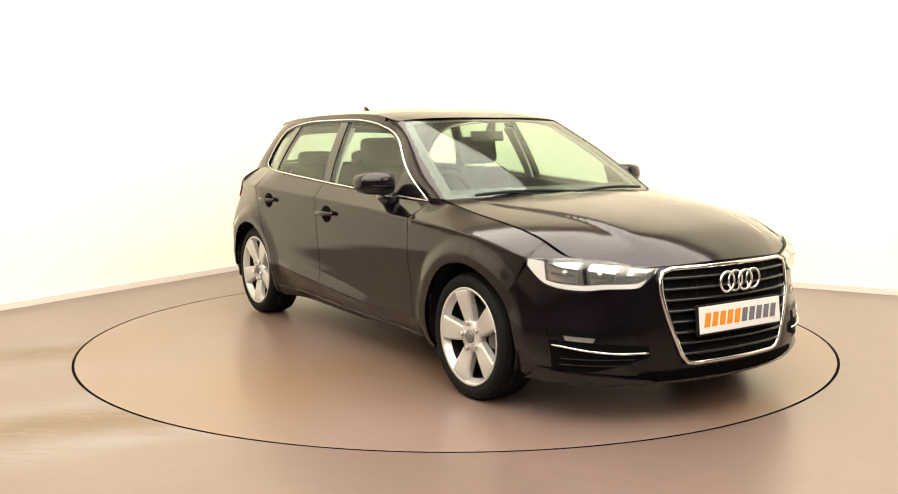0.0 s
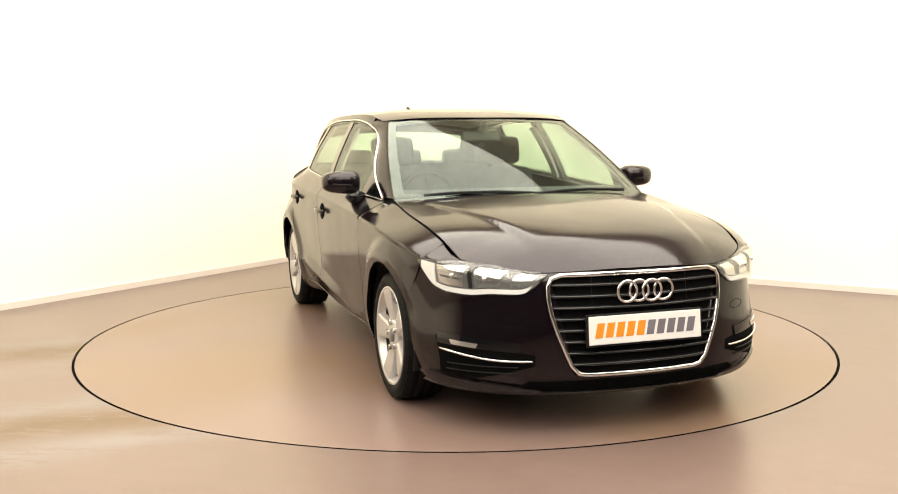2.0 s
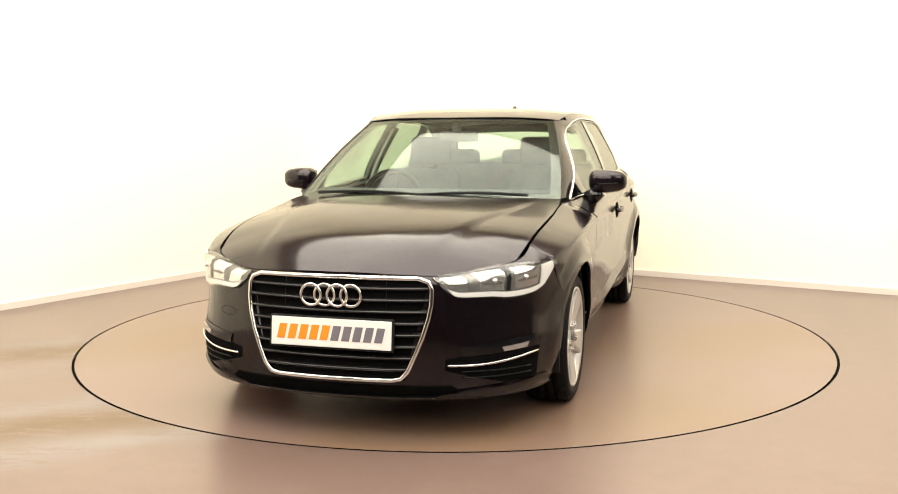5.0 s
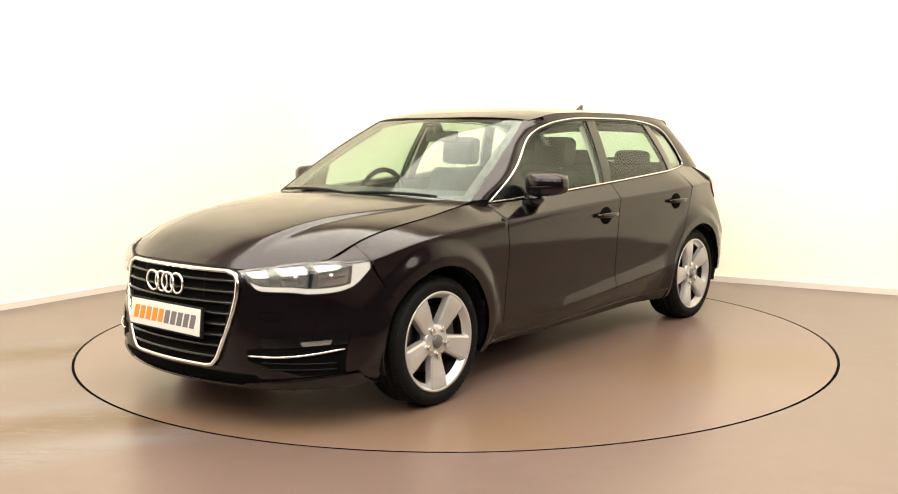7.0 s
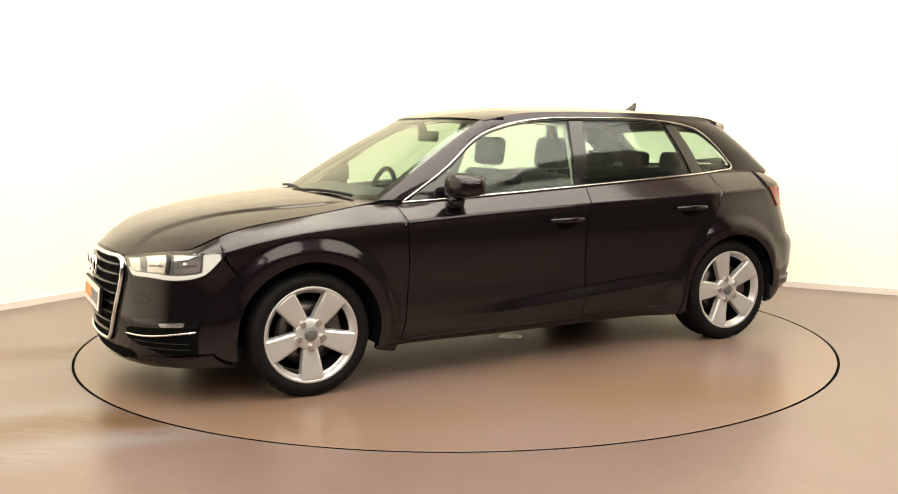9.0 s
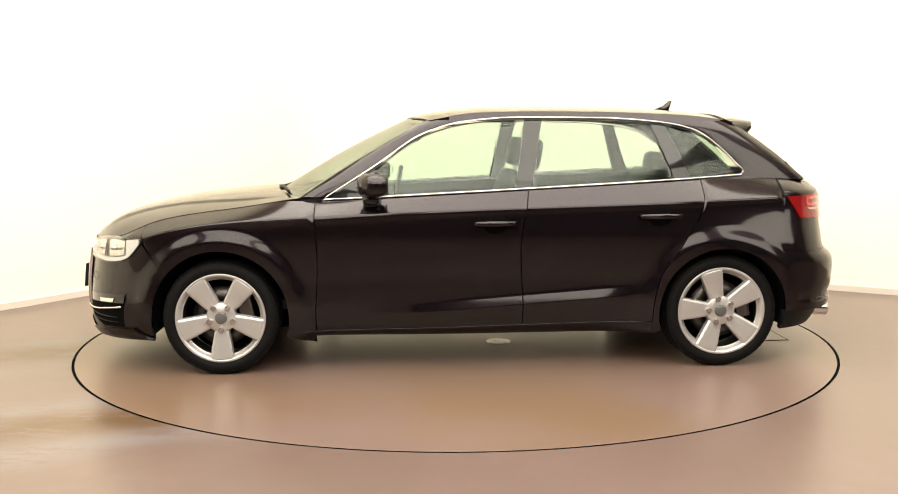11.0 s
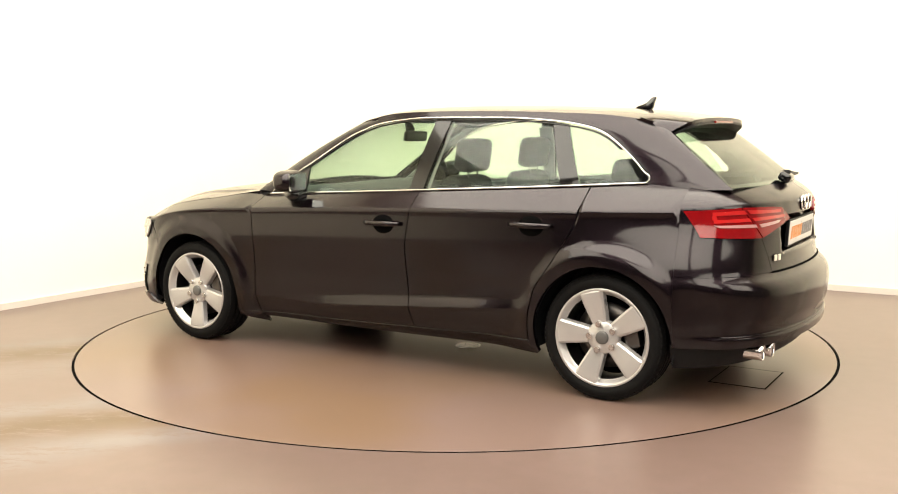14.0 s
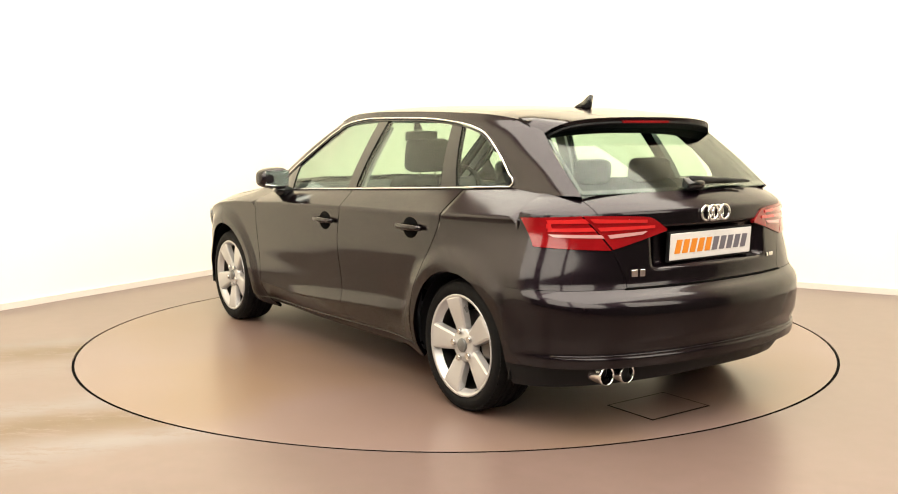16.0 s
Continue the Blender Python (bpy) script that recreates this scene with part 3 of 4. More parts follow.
def build_nose():
    hood_top = lambda a: edge_z(XS_F + 1.08 * math.sin(a) ** .5)
    # bumper skin wraps from arch to arch
    def skin(u, v):
        s = lerp(-1, 1, u)
        g = abs(s)
        a = lerp(math.pi / 2, angle_at(1.6, .5), g)
        z = lerp(lerp(.20, .185, g), hood_top(a) + .001, v)
        a = lerp(math.pi / 2, angle_at(wing_end(z), z), g)
        z = lerp(lerp(.20, .185, g), hood_top(a) + .001, v)
        x, y, z = front_pt(a, z)
        return (x, math.copysign(y, s), z)
    shell("front_bumper", skin, 72, 44, PAINT, car, .02, 0, 1, "dark metallic front bumper")
    # bonnet
    def bonnet(u, v):
        s = lerp(-1, 1, u)
        g = abs(s)
        if g < .62:
            a = lerp(math.pi / 2, .5477, g / .62)
            bx, by = XS_F + 1.078 * math.sin(a) ** .5, .808 * math.cos(a)
        else:
            bx = lerp(1.7775, .96, (g - .62) / .38)
            by = shut_y(bx) - .002
        cx, cy = 1.04 - .20 * g ** 2.2, g * .712
        x, y = lerp(cx, bx, v), math.copysign(lerp(cy, by, v), s)
        return (x, y, hood_z(x, y))
    shell("bonnet", bonnet, 100, 44, PAINT, car, .012, .002, 1, "long creased bonnet with soft reflections")
    # cowl below the windscreen
    def cowl(u, v):
        s = lerp(-1, 1, u)
        return (lerp(1.05, .90, v) - .18 * abs(s) ** 2.2, s * .70, .900 + .018 * v)
    shell("scuttle_panel", cowl, 24, 3, BLACK, car, .01)
    # grille
    gz = curve([.262, .30, .50, .60, .672], [.285, .318, .392, .402, .388])
    # no hole is cut: the shaded depth of the grille is a near-black sheet
    patch("grille_backing", nose_yz, lambda u: (lerp(-1, 1, u) * .30, .262), lambda u: (lerp(-1, 1, u) * .39, .672), 30, 20, DARK, car, .004, .004)
    prof = [(-.25, .262), (-.285, .268), (-.315, .30), (-.345, .37), (-.372, .44), (-.392, .51), (-.402, .57), (-.402, .63), (-.393, .658), (-.365, .672)]
    top = [(lerp(-.365, .365, i / 16), .672 + .004 * math.sin(math.pi * i / 16)) for i in range(1, 16)]
    bot = [(lerp(.25, -.25, i / 12), .262) for i in range(1, 12)]
    loop = prof + top + [(-y, z) for y, z in reversed(prof)] + bot
    frame_pts = [(lambda p: (p[0] + .012, p[1], p[2]))(nose_yz(y, z)) for y, z in loop]
    grille = tube("grille_frame", frame_pts, .019, .022, CHROME, car, up=(1, 0, 0), closed=True, label="polished chrome grille surround")
    for i in range(8):
        z = .633 - i * .0465
        w = gz(z) - .012
        pts = [(lambda p: (p[0] + .006, p[1], p[2]))(nose_yz(lerp(-w, w, k / 24), z)) for k in range(25)]
        tube("grille_slat", pts, .030, .013, SLAT, grille, up=(.2, 0, 1))
    for y in (-.22, -.075, .075, .22):
        pts = [(lambda p: (p[0] - .001, p[1], p[2]))(nose_yz(y, lerp(.55, .665, k / 4))) for k in range(5)]
        tube("grille_upright", pts, .010, .012, BLACK, grille, up=(0, 1, 0))
    # emblem rings
    rings(2.128, .604, .0435, .0573, 1, grille)
    # plate
    number_plate(2.135, .450, .2625, .0585, 1, 6)
    # lower intake and splitter
    # intake laid on the skin, its shade put into the near-black colour
    patch("lower_intake", nose_yz, lambda u: (lerp(-.52, .52, u), .198), lambda u: (lerp(-.48, .48, u), .238), 24, 3, DARK, car, .006, .006)
    patch("splitter", nose_yz, lambda u: (lerp(-.62, .62, u), .183), lambda u: (lerp(-.62, .62, u), .196), 24, 2, GLOSS_BLACK, car, .014, .02)
    for side in (1, -1):
        patch("bumper_lip", nose_yz, lambda u: (lerp(.40, .80, u), .186), lambda u: (lerp(.44, .80, u), lerp(.205, .245, u)), 20, 5, PAINT, car, .014, .02, side)
        # headlamp
        lo_z = curve([0, .10, .18, .40, .55, .74, .85, 1], [.656, .606, .590, .588, .580, .587, .606, .700])
        hi_z = curve([0, .3, .6, 1], [.668, .689, .704, .715])
        aa = lambda u: lerp(1.085, .375, u)
        ins = lambda u, k: (aa(u), lerp(lo_z(u), hi_z(u), k))
        surf = front_pt
        lamp = patch("headlamp", surf, lambda u: ins(u, 0), lambda u: ins(u, 1), 40, 10, BLACK, car, .003, .01, side, "clear headlamp with twin reflectors")
        inset = lambda u, k: ins(lerp(.03, .975, u), k)
        patch("lamp_mask", surf, lambda u: inset(u, .10), lambda u: inset(u, .93), 36, 6, LAMP_GREY, lamp, .006, .006, side)
        patch("light_guide", surf, lambda u: inset(lerp(.10, 1, u), .05), lambda u: inset(lerp(.05, .93, u), lerp(.26, .20, u)), 36, 3, DRL, lamp, .012, .008, side, "pale light guide")
        patch("light_guide", surf, lambda u: inset(lerp(.86, 1, u), .12), lambda u: inset(lerp(.86, .99, u), .94), 6, 8, DRL, lamp, .012, .008, side)
        patch("inner_reflector", surf, lambda u: inset(lerp(.08, .22, u), .30), lambda u: inset(lerp(.03, .19, u), .88), 6, 6, REFLECTOR, lamp, .009, .006, side)
        for u0, u1, bulb in ((.29, .50, .42), (.59, .83, .70)):
            patch("reflector_box", surf, lambda u: inset(lerp(u0 + .015, u1, u), .28), lambda u: inset(lerp(u0, u1 + .01, u), .92), 8, 8, REFLECTOR, lamp, .009, .005, side, "bright reflector box")
            patch("reflector_step", surf, lambda u: inset(lerp(u0 + .03, u1 - .02, u), .52), lambda u: inset(lerp(u0 + .03, u1 - .02, u), .60), 6, 2, LAMP_GREY, lamp, .011, .005, side)
            y, z = inset(bulb, .62)
            p, q, w = Vector(surf(y, z)), Vector(surf(y - .01, z)), Vector(surf(y, z - .01))
            n = (q - p).cross(w - p).normalized()
            n = -n if n.x < 0 else n
            n.y *= side
            p.y *= side
            m = Matrix.Translation(p + n * .008) @ n.to_track_quat("-Y", "Z").to_matrix().to_4x4()
            lathe("bulb_cap", [(.0005, -.012), (.008, -.011), (.011, -.004), (.011, .012)], SATIN, lamp, 16, m=m)
        patch("lamp_divider", surf, lambda u: inset(lerp(.525, .555, u), .26), lambda u: inset(lerp(.525, .56, u), .95), 2, 6, BLACK, lamp, .014, .006, side)
        c = patch("lamp_cover", surf, lambda u: ins(u, .0), lambda u: ins(u, 1), 40, 10, CLEAR, lamp, .016, .002, side, "clear lamp cover")
        c.visible_shadow = False
        # bumper side vent with fog lamp
        va = patch("bumper_vent", nose_yz, lambda u: (lerp(.455, .775, u), lerp(.300, .240, min(1, u * 1.5)) + .02 * max(0, u - .66)), lambda u: (lerp(.455, .79, u), lerp(.345, .405, u)), 24, 8, DARK, car, .003, .004, side, "black bumper vent")
        tube("vent_trim", [(lambda p: (p[0] + .012, p[1] + .004, p[2]))(nose_yz(lerp(.465, .782, k / 16), lerp(.322, .352, k / 16) - .012 * math.sin(math.pi * k / 16))) for k in range(17)], .008, .009, CHROME, va, side=side)
        for k in range(2):
            z = .268 + k * .026
            tube("vent_slat", [(lambda p: (p[0] + .004, p[1] + .001, p[2]))(nose_yz(lerp(.52, .76, i / 12), z)) for i in range(13)], .005, .005, BLACK, va, side=side)
        fog = patch("fog_lamp", nose_yz, lambda u: (lerp(.668, .745, u), lerp(.368, .374, u)), lambda u: (lerp(.660, .75, u), lerp(.386, .394, u)), 8, 3, REFLECTOR, car, .010, .006, side, "small bright fog lamp")
        fb = patch("fog_bezel", nose_yz, lambda u: (lerp(.52, .785, u), lerp(.355, .372, u)), lambda u: (lerp(.51, .785, u), lerp(.395, .420, u)), 10, 4, GLOSS_BLACK, car, .006, .004, side)
        tube("washer_cover_seam", [nose_yz(.545 + .05 * math.cos(g), .49 + .018 * math.sin(g)) for g in [2 * math.pi * i / 20 for i in range(20)]], .0025, .0025, DARK, car, closed=True, side=side, up=(1, 0, 0))


def rings(x, z, r, pitch, way, parent):
    for i in range(4):
        y = (i - 1.5) * pitch
        pts = [(x + .003 * way * (-1) ** i, y + r * math.cos(g), z + r * math.sin(g)) for g in [2 * math.pi * k / 40 for k in range(40)]]
        tube("emblem_ring", pts, .0115, .010, CHROME, parent, up=(1, 0, 0), closed=True, label="chrome ring")


def number_plate(x, z, half, high, way, tilt):
    m = pose(x, 0, z, 0, -tilt * way, 0)
    p = part("number_plate", box_bm(.010, 2 * half, 2 * high, m, .004), PLATE_WHITE, car, "white dealer plate with orange and grey bars", m=None)
    part("plate_holder", box_bm(.016, 2 * half + .016, 2 * high + .016, m @ pose(-.006 * way, 0, 0), .005), BLACK, p)
    # trade lettering as slanted blocks
    n, w = 10, (2 * half - .052) / 10
    for i in range(n):
        y = way * (-half + .026 + w * (i + .5))
        shear = Matrix(((1, 0, 0, 0), (0, 1, .22 * way, 0), (0, 0, 1, 0), (0, 0, 0, 1)))
        b = m @ pose(.0055 * way, y, 0) @ shear
        part("print_bar", box_bm(.002, w * .72, high * 1.02, b), ORANGE if i < 5 else GREY_PRINT, p)
    return p


SLAT = simple("dark_grey_grille_slat", (0.014, 0.014, 0.015), 0.25, 0.3)


gate_half = curve([.60, .62, .75, .85, 1.0], [.49, .49, .528, .568, .600])


def build_tail():
    # bumper
    def bumper(u, v):
        s = lerp(-1, 1, u)
        z = lerp(.295, .6135, v)
        a = lerp(math.pi / 2, angle_at(-1.7145, z, False), abs(s))
        x, y, z = rear_pt(a, z)
        return (x, math.copysign(y, s), z)
    shell("rear_bumper", bumper, 64, 40, PAINT, car, .02, 0, 1, "dark metallic rear bumper")
    def valance(u, v):
        s = lerp(-1, 1, u)
        z = lerp(.192 + .03 * (1 - abs(s)), .300, v)
        x, y, z = rear_pt(lerp(math.pi / 2, angle_at(-1.71, z, False), abs(s)), z)
        return (x + .045 * (1 - abs(s) ** 6) + .008, math.copysign(y - .008, s), z)
    shell("rear_valance", valance, 40, 6, BLACK, car, .02, 0, 1, "black lower bumper")
    # swage along the bumper
    for z in (.345,):
        tube("bumper_crease", [tail_yz(lerp(-.78, .78, i / 40), z) for i in range(41)], .012, .012, PAINT, car)
    for side in (1, -1):
        def corner(u, v):
            z = lerp(.6155, 1.0, v)
            a0 = angle_at(-1.7145, z, False)
            a1 = math.acos((gate_half(z) + .003) / tail_half(z))
            return rear_pt(lerp(a0, a1, u), z)
        shell("rear_corner", corner, 20, 30, PAINT, car, .018, 0, side)
        # tail lamp, in two pieces split at the tailgate
        lamp = patch("tail_lamp", rear_pt, lambda u: (lerp(.335, .858, u), lerp(.786, .772, u)), lambda u: (lerp(.236, .645, u), lerp(.902, .914, u)), 24, 10, RED_LENS, car, .008, .02, side, "red tail lamp with pale reversing lens")
        patch("lamp_light_bar", rear_pt, lambda u: (lerp(.42, .70, u), lerp(.880, .884, u)), lambda u: (lerp(.41, .67, u), lerp(.896, .902, u)), 14, 3, RED_DEEP, lamp, .012, .006, side)
        patch("lamp_light_bar", rear_pt, lambda u: (lerp(.42, .74, u), lerp(.847, .850, u)), lambda u: (lerp(.42, .72, u), lerp(.862, .866, u)), 14, 3, RED_DEEP, lamp, .012, .006, side)
        patch("lamp_light_bar", rear_pt, lambda u: (lerp(.41, .45, u), .862), lambda u: (lerp(.41, .44, u), .881), 4, 3, RED_DEEP, lamp, .012, .006, side)
        patch("lamp_lower_lens", rear_pt, lambda u: (lerp(.46, .80, u), lerp(.826, .822, u)), lambda u: (lerp(.42, .78, u), lerp(.838, .836, u)), 12, 2, PALE_LENS, lamp, .011, .005, side)
        gate_lo = curve([.866, 1.0, 1.21], [.774, .800, .842])
        gate_hi = curve([.653, .9, 1.10, 1.215], [.914, .911, .902, .850])
        inner = patch("tailgate_lamp", rear_pt, lambda u: (lerp(.868, 1.21, u), gate_lo(lerp(.868, 1.21, u))), lambda u: (lerp(.655, 1.215, u), gate_hi(lerp(.655, 1.215, u))), 20, 8, RED_LENS, car, .008, .02, side, "red inner tail lamp")
        patch("lamp_light_bar", rear_pt, lambda u: (lerp(.73, 1.08, u), lerp(.884, .880, u)), lambda u: (lerp(.70, 1.08, u), lerp(.902, .893, u)), 10, 2, RED_DEEP, inner, .012, .006, side)
        patch("lamp_light_bar", rear_pt, lambda u: (lerp(.77, 1.13, u), lerp(.850, .856, u)), lambda u: (lerp(.75, 1.13, u), lerp(.866, .868, u)), 10, 2, RED_DEEP, inner, .012, .006, side)
        patch("reversing_lens", rear_pt, lambda u: (lerp(.84, 1.05, u), lerp(.820, .832, u)), lambda u: (lerp(.82, 1.08, u), lerp(.835, .845, u)), 8, 2, PALE_LENS, inner, .011, .005, side, "pale reversing lens")
    # exhaust tips, on the car's left only
    for y, x in ((.495, -1.985), (.590, -1.965)):
        pipe = lathe("exhaust_tip", [(.036, .08), (.037, -.02), (.039, -.07), (.040, -.082), (.0375, -.085), (.035, -.078), (.034, -.02)], CHROME, car, 36, "polished round exhaust tip", pose(x, y, .262, 0, 0, -90))
        lathe("pipe_bore", [(.0005, -.03), (.0345, -.03)], DARK, pipe, 24)
    # tailgate
    def gate(u, v):
        z = lerp(.620, .998, v)
        w = gate_half(z)
        y = lerp(-w, w, u)
        x, yy, zz = tail_yz(y, z)
        yy = y
        # hollow round the plate
        d = .040 * step(.37, .32, abs(y)) * step(.685, .705, z) * step(.862, .848, z)
        return (x + d, yy, z)
    gate_ob = shell("tailgate", gate, 60, 44, PAINT, car, .018, 0, 1, "dark metallic tailgate")
    tube("tailgate_seam", [(lambda p: (p[0] + .006, p[1], p[2]))(tail_yz(lerp(-.5, .5, i / 24), .614)) for i in range(25)], .02, .007, DARK, car)
    rings(-2.088, .905, .031, .0365, -1, gate_ob)
    number_plate(-2.068, .770, .262, .0575, -1, -3)
    for y, w in ((.452, .030), (.415, .026)):
        x = tail_yz(y, .676)[0]
        part("badge_bar", box_bm(.006, w, .030, pose(x - .004, y, .676, 0, 0, -14), .002), CHROME, gate_ob, "chrome badge bar")
    for y in (-.395, -.42, -.44):
        x = tail_yz(y, .69)[0]
        part("badge_bar", box_bm(.005, .016, .018, pose(x - .004, y, .69, 0, 0, 14), .002), CHROME, gate_ob)
    # rear wiper
    bm = box_bm(.060, .10, .046, None, .018, 3)
    bm.transform(pose(-2.0, .045, 1.026, 0, -30, 0))
    w = part("rear_wiper", bm, GLOSS_BLACK, car, "black rear wiper", True)
    tube("wiper_arm", [(-2.002 + .03 * t, lerp(.06, -.34, t), lerp(1.042, 1.028, t)) for t in (0, .2, .4, .6, 1)], .030, .034, BLACK, w, taper=lambda t: 1.25 - .9 * t)
    tube("wiper_blade", [(-1.985 + .035 * t, lerp(-.04, -.39, t), lerp(1.028, 1.022, t)) for t in (0, .5, 1)], .014, .012, BLACK, w)


def screen_edge(t):
    """Side edge of the windscreen from the scuttle to the roof."""
    return Vector((lerp(.85, .185, t) - .012 * math.sin(math.pi * t), lerp(.715, .556, t) + .012 * math.sin(math.pi * t), lerp(.915, 1.312, t) + .018 * math.sin(math.pi * t)))


def back_edge(t):
    """Side edge of the rear window from the tailgate to the spoiler."""
    return Vector((lerp(-1.885, -1.545, t), lerp(.60, .525, t) + .012 * math.sin(math.pi * t), lerp(.995, 1.275, t)))


def build_cabin():
    # windscreen
    def screen(u, v):
        s = lerp(-1, 1, u)
        e = screen_edge(v)
        cx, cz = lerp(1.045, .285, v), lerp(.915, 1.330, v) + .022 * math.sin(math.pi * v)
        k = abs(s) ** 2.2
        return (lerp(cx, e.x, k), e.y * s, lerp(cz, e.z, k))
    ws = shell("windscreen", screen, 32, 20, GLASS, car, .004, -.002, 1, "clear raked windscreen")
    ws.visible_shadow = False
    # dark band round the glass
    for side in (1, -1):
        def band(u, v):
            return screen(lerp(1.0, .965, v), u)
        shell("windscreen_edge", band, 16, 2, GLOSS_BLACK, car, .003, -.004, side)
    shell("windscreen_foot", lambda u, v: screen(u, lerp(0, .055, v)), 32, 2, GLOSS_BLACK, car, .003, -.004)
    shell("windscreen_head", lambda u, v: screen(u, lerp(.955, 1, v)), 32, 2, GLOSS_BLACK, car, .003, -.004)
    # roof
    def roof(u, v):
        s = lerp(-1, 1, v)
        x = lerp(.285 - .12 * abs(s) ** 2.2, -1.50, u)
        return (x, s * roof_half(x), roof_mid(x) - (roof_mid(x) - roof_side(x)) * abs(s) ** 3.0)
    shell("roof", roof, 48, 32, PAINT, car, .012, 0, 1, "smooth dark metallic roof")
    shell("headliner", lambda u, v: (lambda p: (p[0], p[1] * .96, p[2] - .03))(roof(lerp(.03, .97, u), v)), 24, 16, HEADLINER, car, .01)
    # spoiler
    def spoiler(u, v):
        s = lerp(-1, 1, v)
        x = lerp(-1.44, -1.668 + .020 * abs(s) ** 3 + .095 * abs(s) ** 10, u)
        half = lerp(.568, .550, u)
        return (x, s * half, lerp(1.347, 1.312, u) - lerp(.034, .030, u) * abs(s) ** 2.8 - .055 * u * u * abs(s) ** 12 + .004)
    sp = shell("roof_spoiler", spoiler, 14, 32, PAINT, car, .030, 0.002, 1, "roof spoiler with red brake light")
    def underside(u, v):
        s, e = lerp(-1, 1, v), spoiler(1, v)
        return (lerp(-1.50, e[0], u), lerp(s * .50, e[1], u), lerp(1.252 - .03 * abs(s) ** 2.6, e[2] - .016, u))
    shell("spoiler_underside", underside, 5, 32, BLACK, sp, .008)
    part("high_brake_light", box_bm(.012, .30, .012, pose(-1.672, 0, 1.296), .003), RED_LENS, sp, "red high brake light")
    # rear window
    def back(u, v):
        s = lerp(-1, 1, u)
        e = back_edge(v)
        cx, cz = lerp(-1.985, -1.60, v), lerp(1.0, 1.268, v)
        k = abs(s) ** 2.4
        return (lerp(cx, e.x, k) - .012 * math.sin(math.pi * v), e.y * s, lerp(cz, e.z, k))
    bw = shell("rear_window", back, 28, 14, GLASS, car, .004, 0, 1, "tinted rear window")
    bw.visible_shadow = False
    for side in (1, -1):
        shell("rear_window_edge", lambda u, v: back(lerp(1, .985, v), u), 12, 2, GLOSS_BLACK, car, .003, -.003, side)
    shell("rear_window_foot", lambda u, v: back(u, lerp(0, .06, v)), 24, 2, GLOSS_BLACK, car, .003, -.003)
    for side in (1, -1):
        # windscreen pillar
        dlo_x = curve([.90, 1.069, 1.252, 1.295, 1.312], [.745, .475, .185, .07, .04])
        def a_pillar(u, v):
            e = screen_edge(u)
            q = Vector(cabin_pt(dlo_x(e.z), e.z))
            mid = (e + q) / 2 + Vector((.010, .014, .004))
            return e * (1 - v) ** 2 + mid * (2 * v * (1 - v)) + q * v * v
        shell("windscreen_pillar", a_pillar, 24, 8, PAINT, car, .02, .002, side)
        # cant rail over the side windows
        patch("roof_rail", cabin_pt, lambda u: (lerp(.06, -1.42, u), min(roof_mid(lerp(.06, -1.42, u)) - .05, glass_top(lerp(.06, -1.42, u)) + .004)), lambda u: (lerp(.06, -1.42, u), roof_side(lerp(.06, -1.42, u)) + .001), 40, 5, PAINT, car, .001, .015, side)
        # rear pillar
        top_x = curve([.99, 1.03, 1.147, 1.262, 1.30, 1.32], [-1.50, -1.525, -1.42, -1.25, -1.12, -1.05])
        def d_pillar(u, v):
            z = lerp(.988, 1.305, u)
            e = back_edge(min(1, (z - .995) / .28)) if z <= 1.275 else back_edge(1) + Vector((.10 * (z - 1.275) / .03, .03 * (z - 1.275) / .03, z - 1.275))
            q = Vector(cabin_pt(top_x(z), z))
            c = Vector((lerp(e.x, q.x, .22), q.y * .985, z))
            return e * (1 - v) ** 2 + c * (2 * v * (1 - v)) + q * v * v
        shell("rear_pillar", d_pillar, 26, 20, PAINT, car, .02, .002, side, "broad rear pillar")
        # side glass
        b = lambda x: belt(x) + .010
        f = lambda x: glass_top(x) - .018
        specs = (("front_side_window", (.66, -.285), (.60, -.352)), ("rear_side_window", (-.345, -1.135), (-.425, -1.03)), ("quarter_window", (-1.21, -1.485), (-1.09, -1.40)))
        for nm, (l0, l1), (h0, h1) in specs:
            g = patch(nm, cabin_pt, lambda u: (lerp(l0, l1, u), b(lerp(l0, l1, u))), lambda u: (lerp(h0, h1, u), max(b(lerp(h0, h1, u)) + .004, f(lerp(h0, h1, u)))), 20, 10, GLASS, car, -.006, .004, side, "tinted side window")
            g.visible_shadow = False
        for nm, (l0, l1), (h0, h1) in (("door_pillar", (-.275, -.360), (-.342, -.435)), ("rear_door_pillar", (-1.125, -1.22), (-1.02, -1.10))):
            patch(nm, cabin_pt, lambda u: (lerp(l0, l1, u), b(lerp(l0, l1, u)) - .006), lambda u: (lerp(h0, h1, u), f(lerp(h0, h1, u)) + .012), 5, 12, GLOSS_BLACK, car, -.002, .03, side, "gloss black pillar")
        patch("mirror_triangle", cabin_pt, lambda u: (lerp(.70, .44, u), belt(lerp(.70, .44, u)) + .004), lambda u: (lerp(.66, .46, u), max(belt(.6) + .02, glass_top(lerp(.66, .46, u)) - .012)), 6, 5, GLOSS_BLACK, car, -.001, .01, side)
        # black seal under the top trim
        outline = [(lerp(.735, -1.49, i / 36), None) for i in range(37)]
        low = [cabin_pt(x, belt(x) + .004) for x, _ in outline]
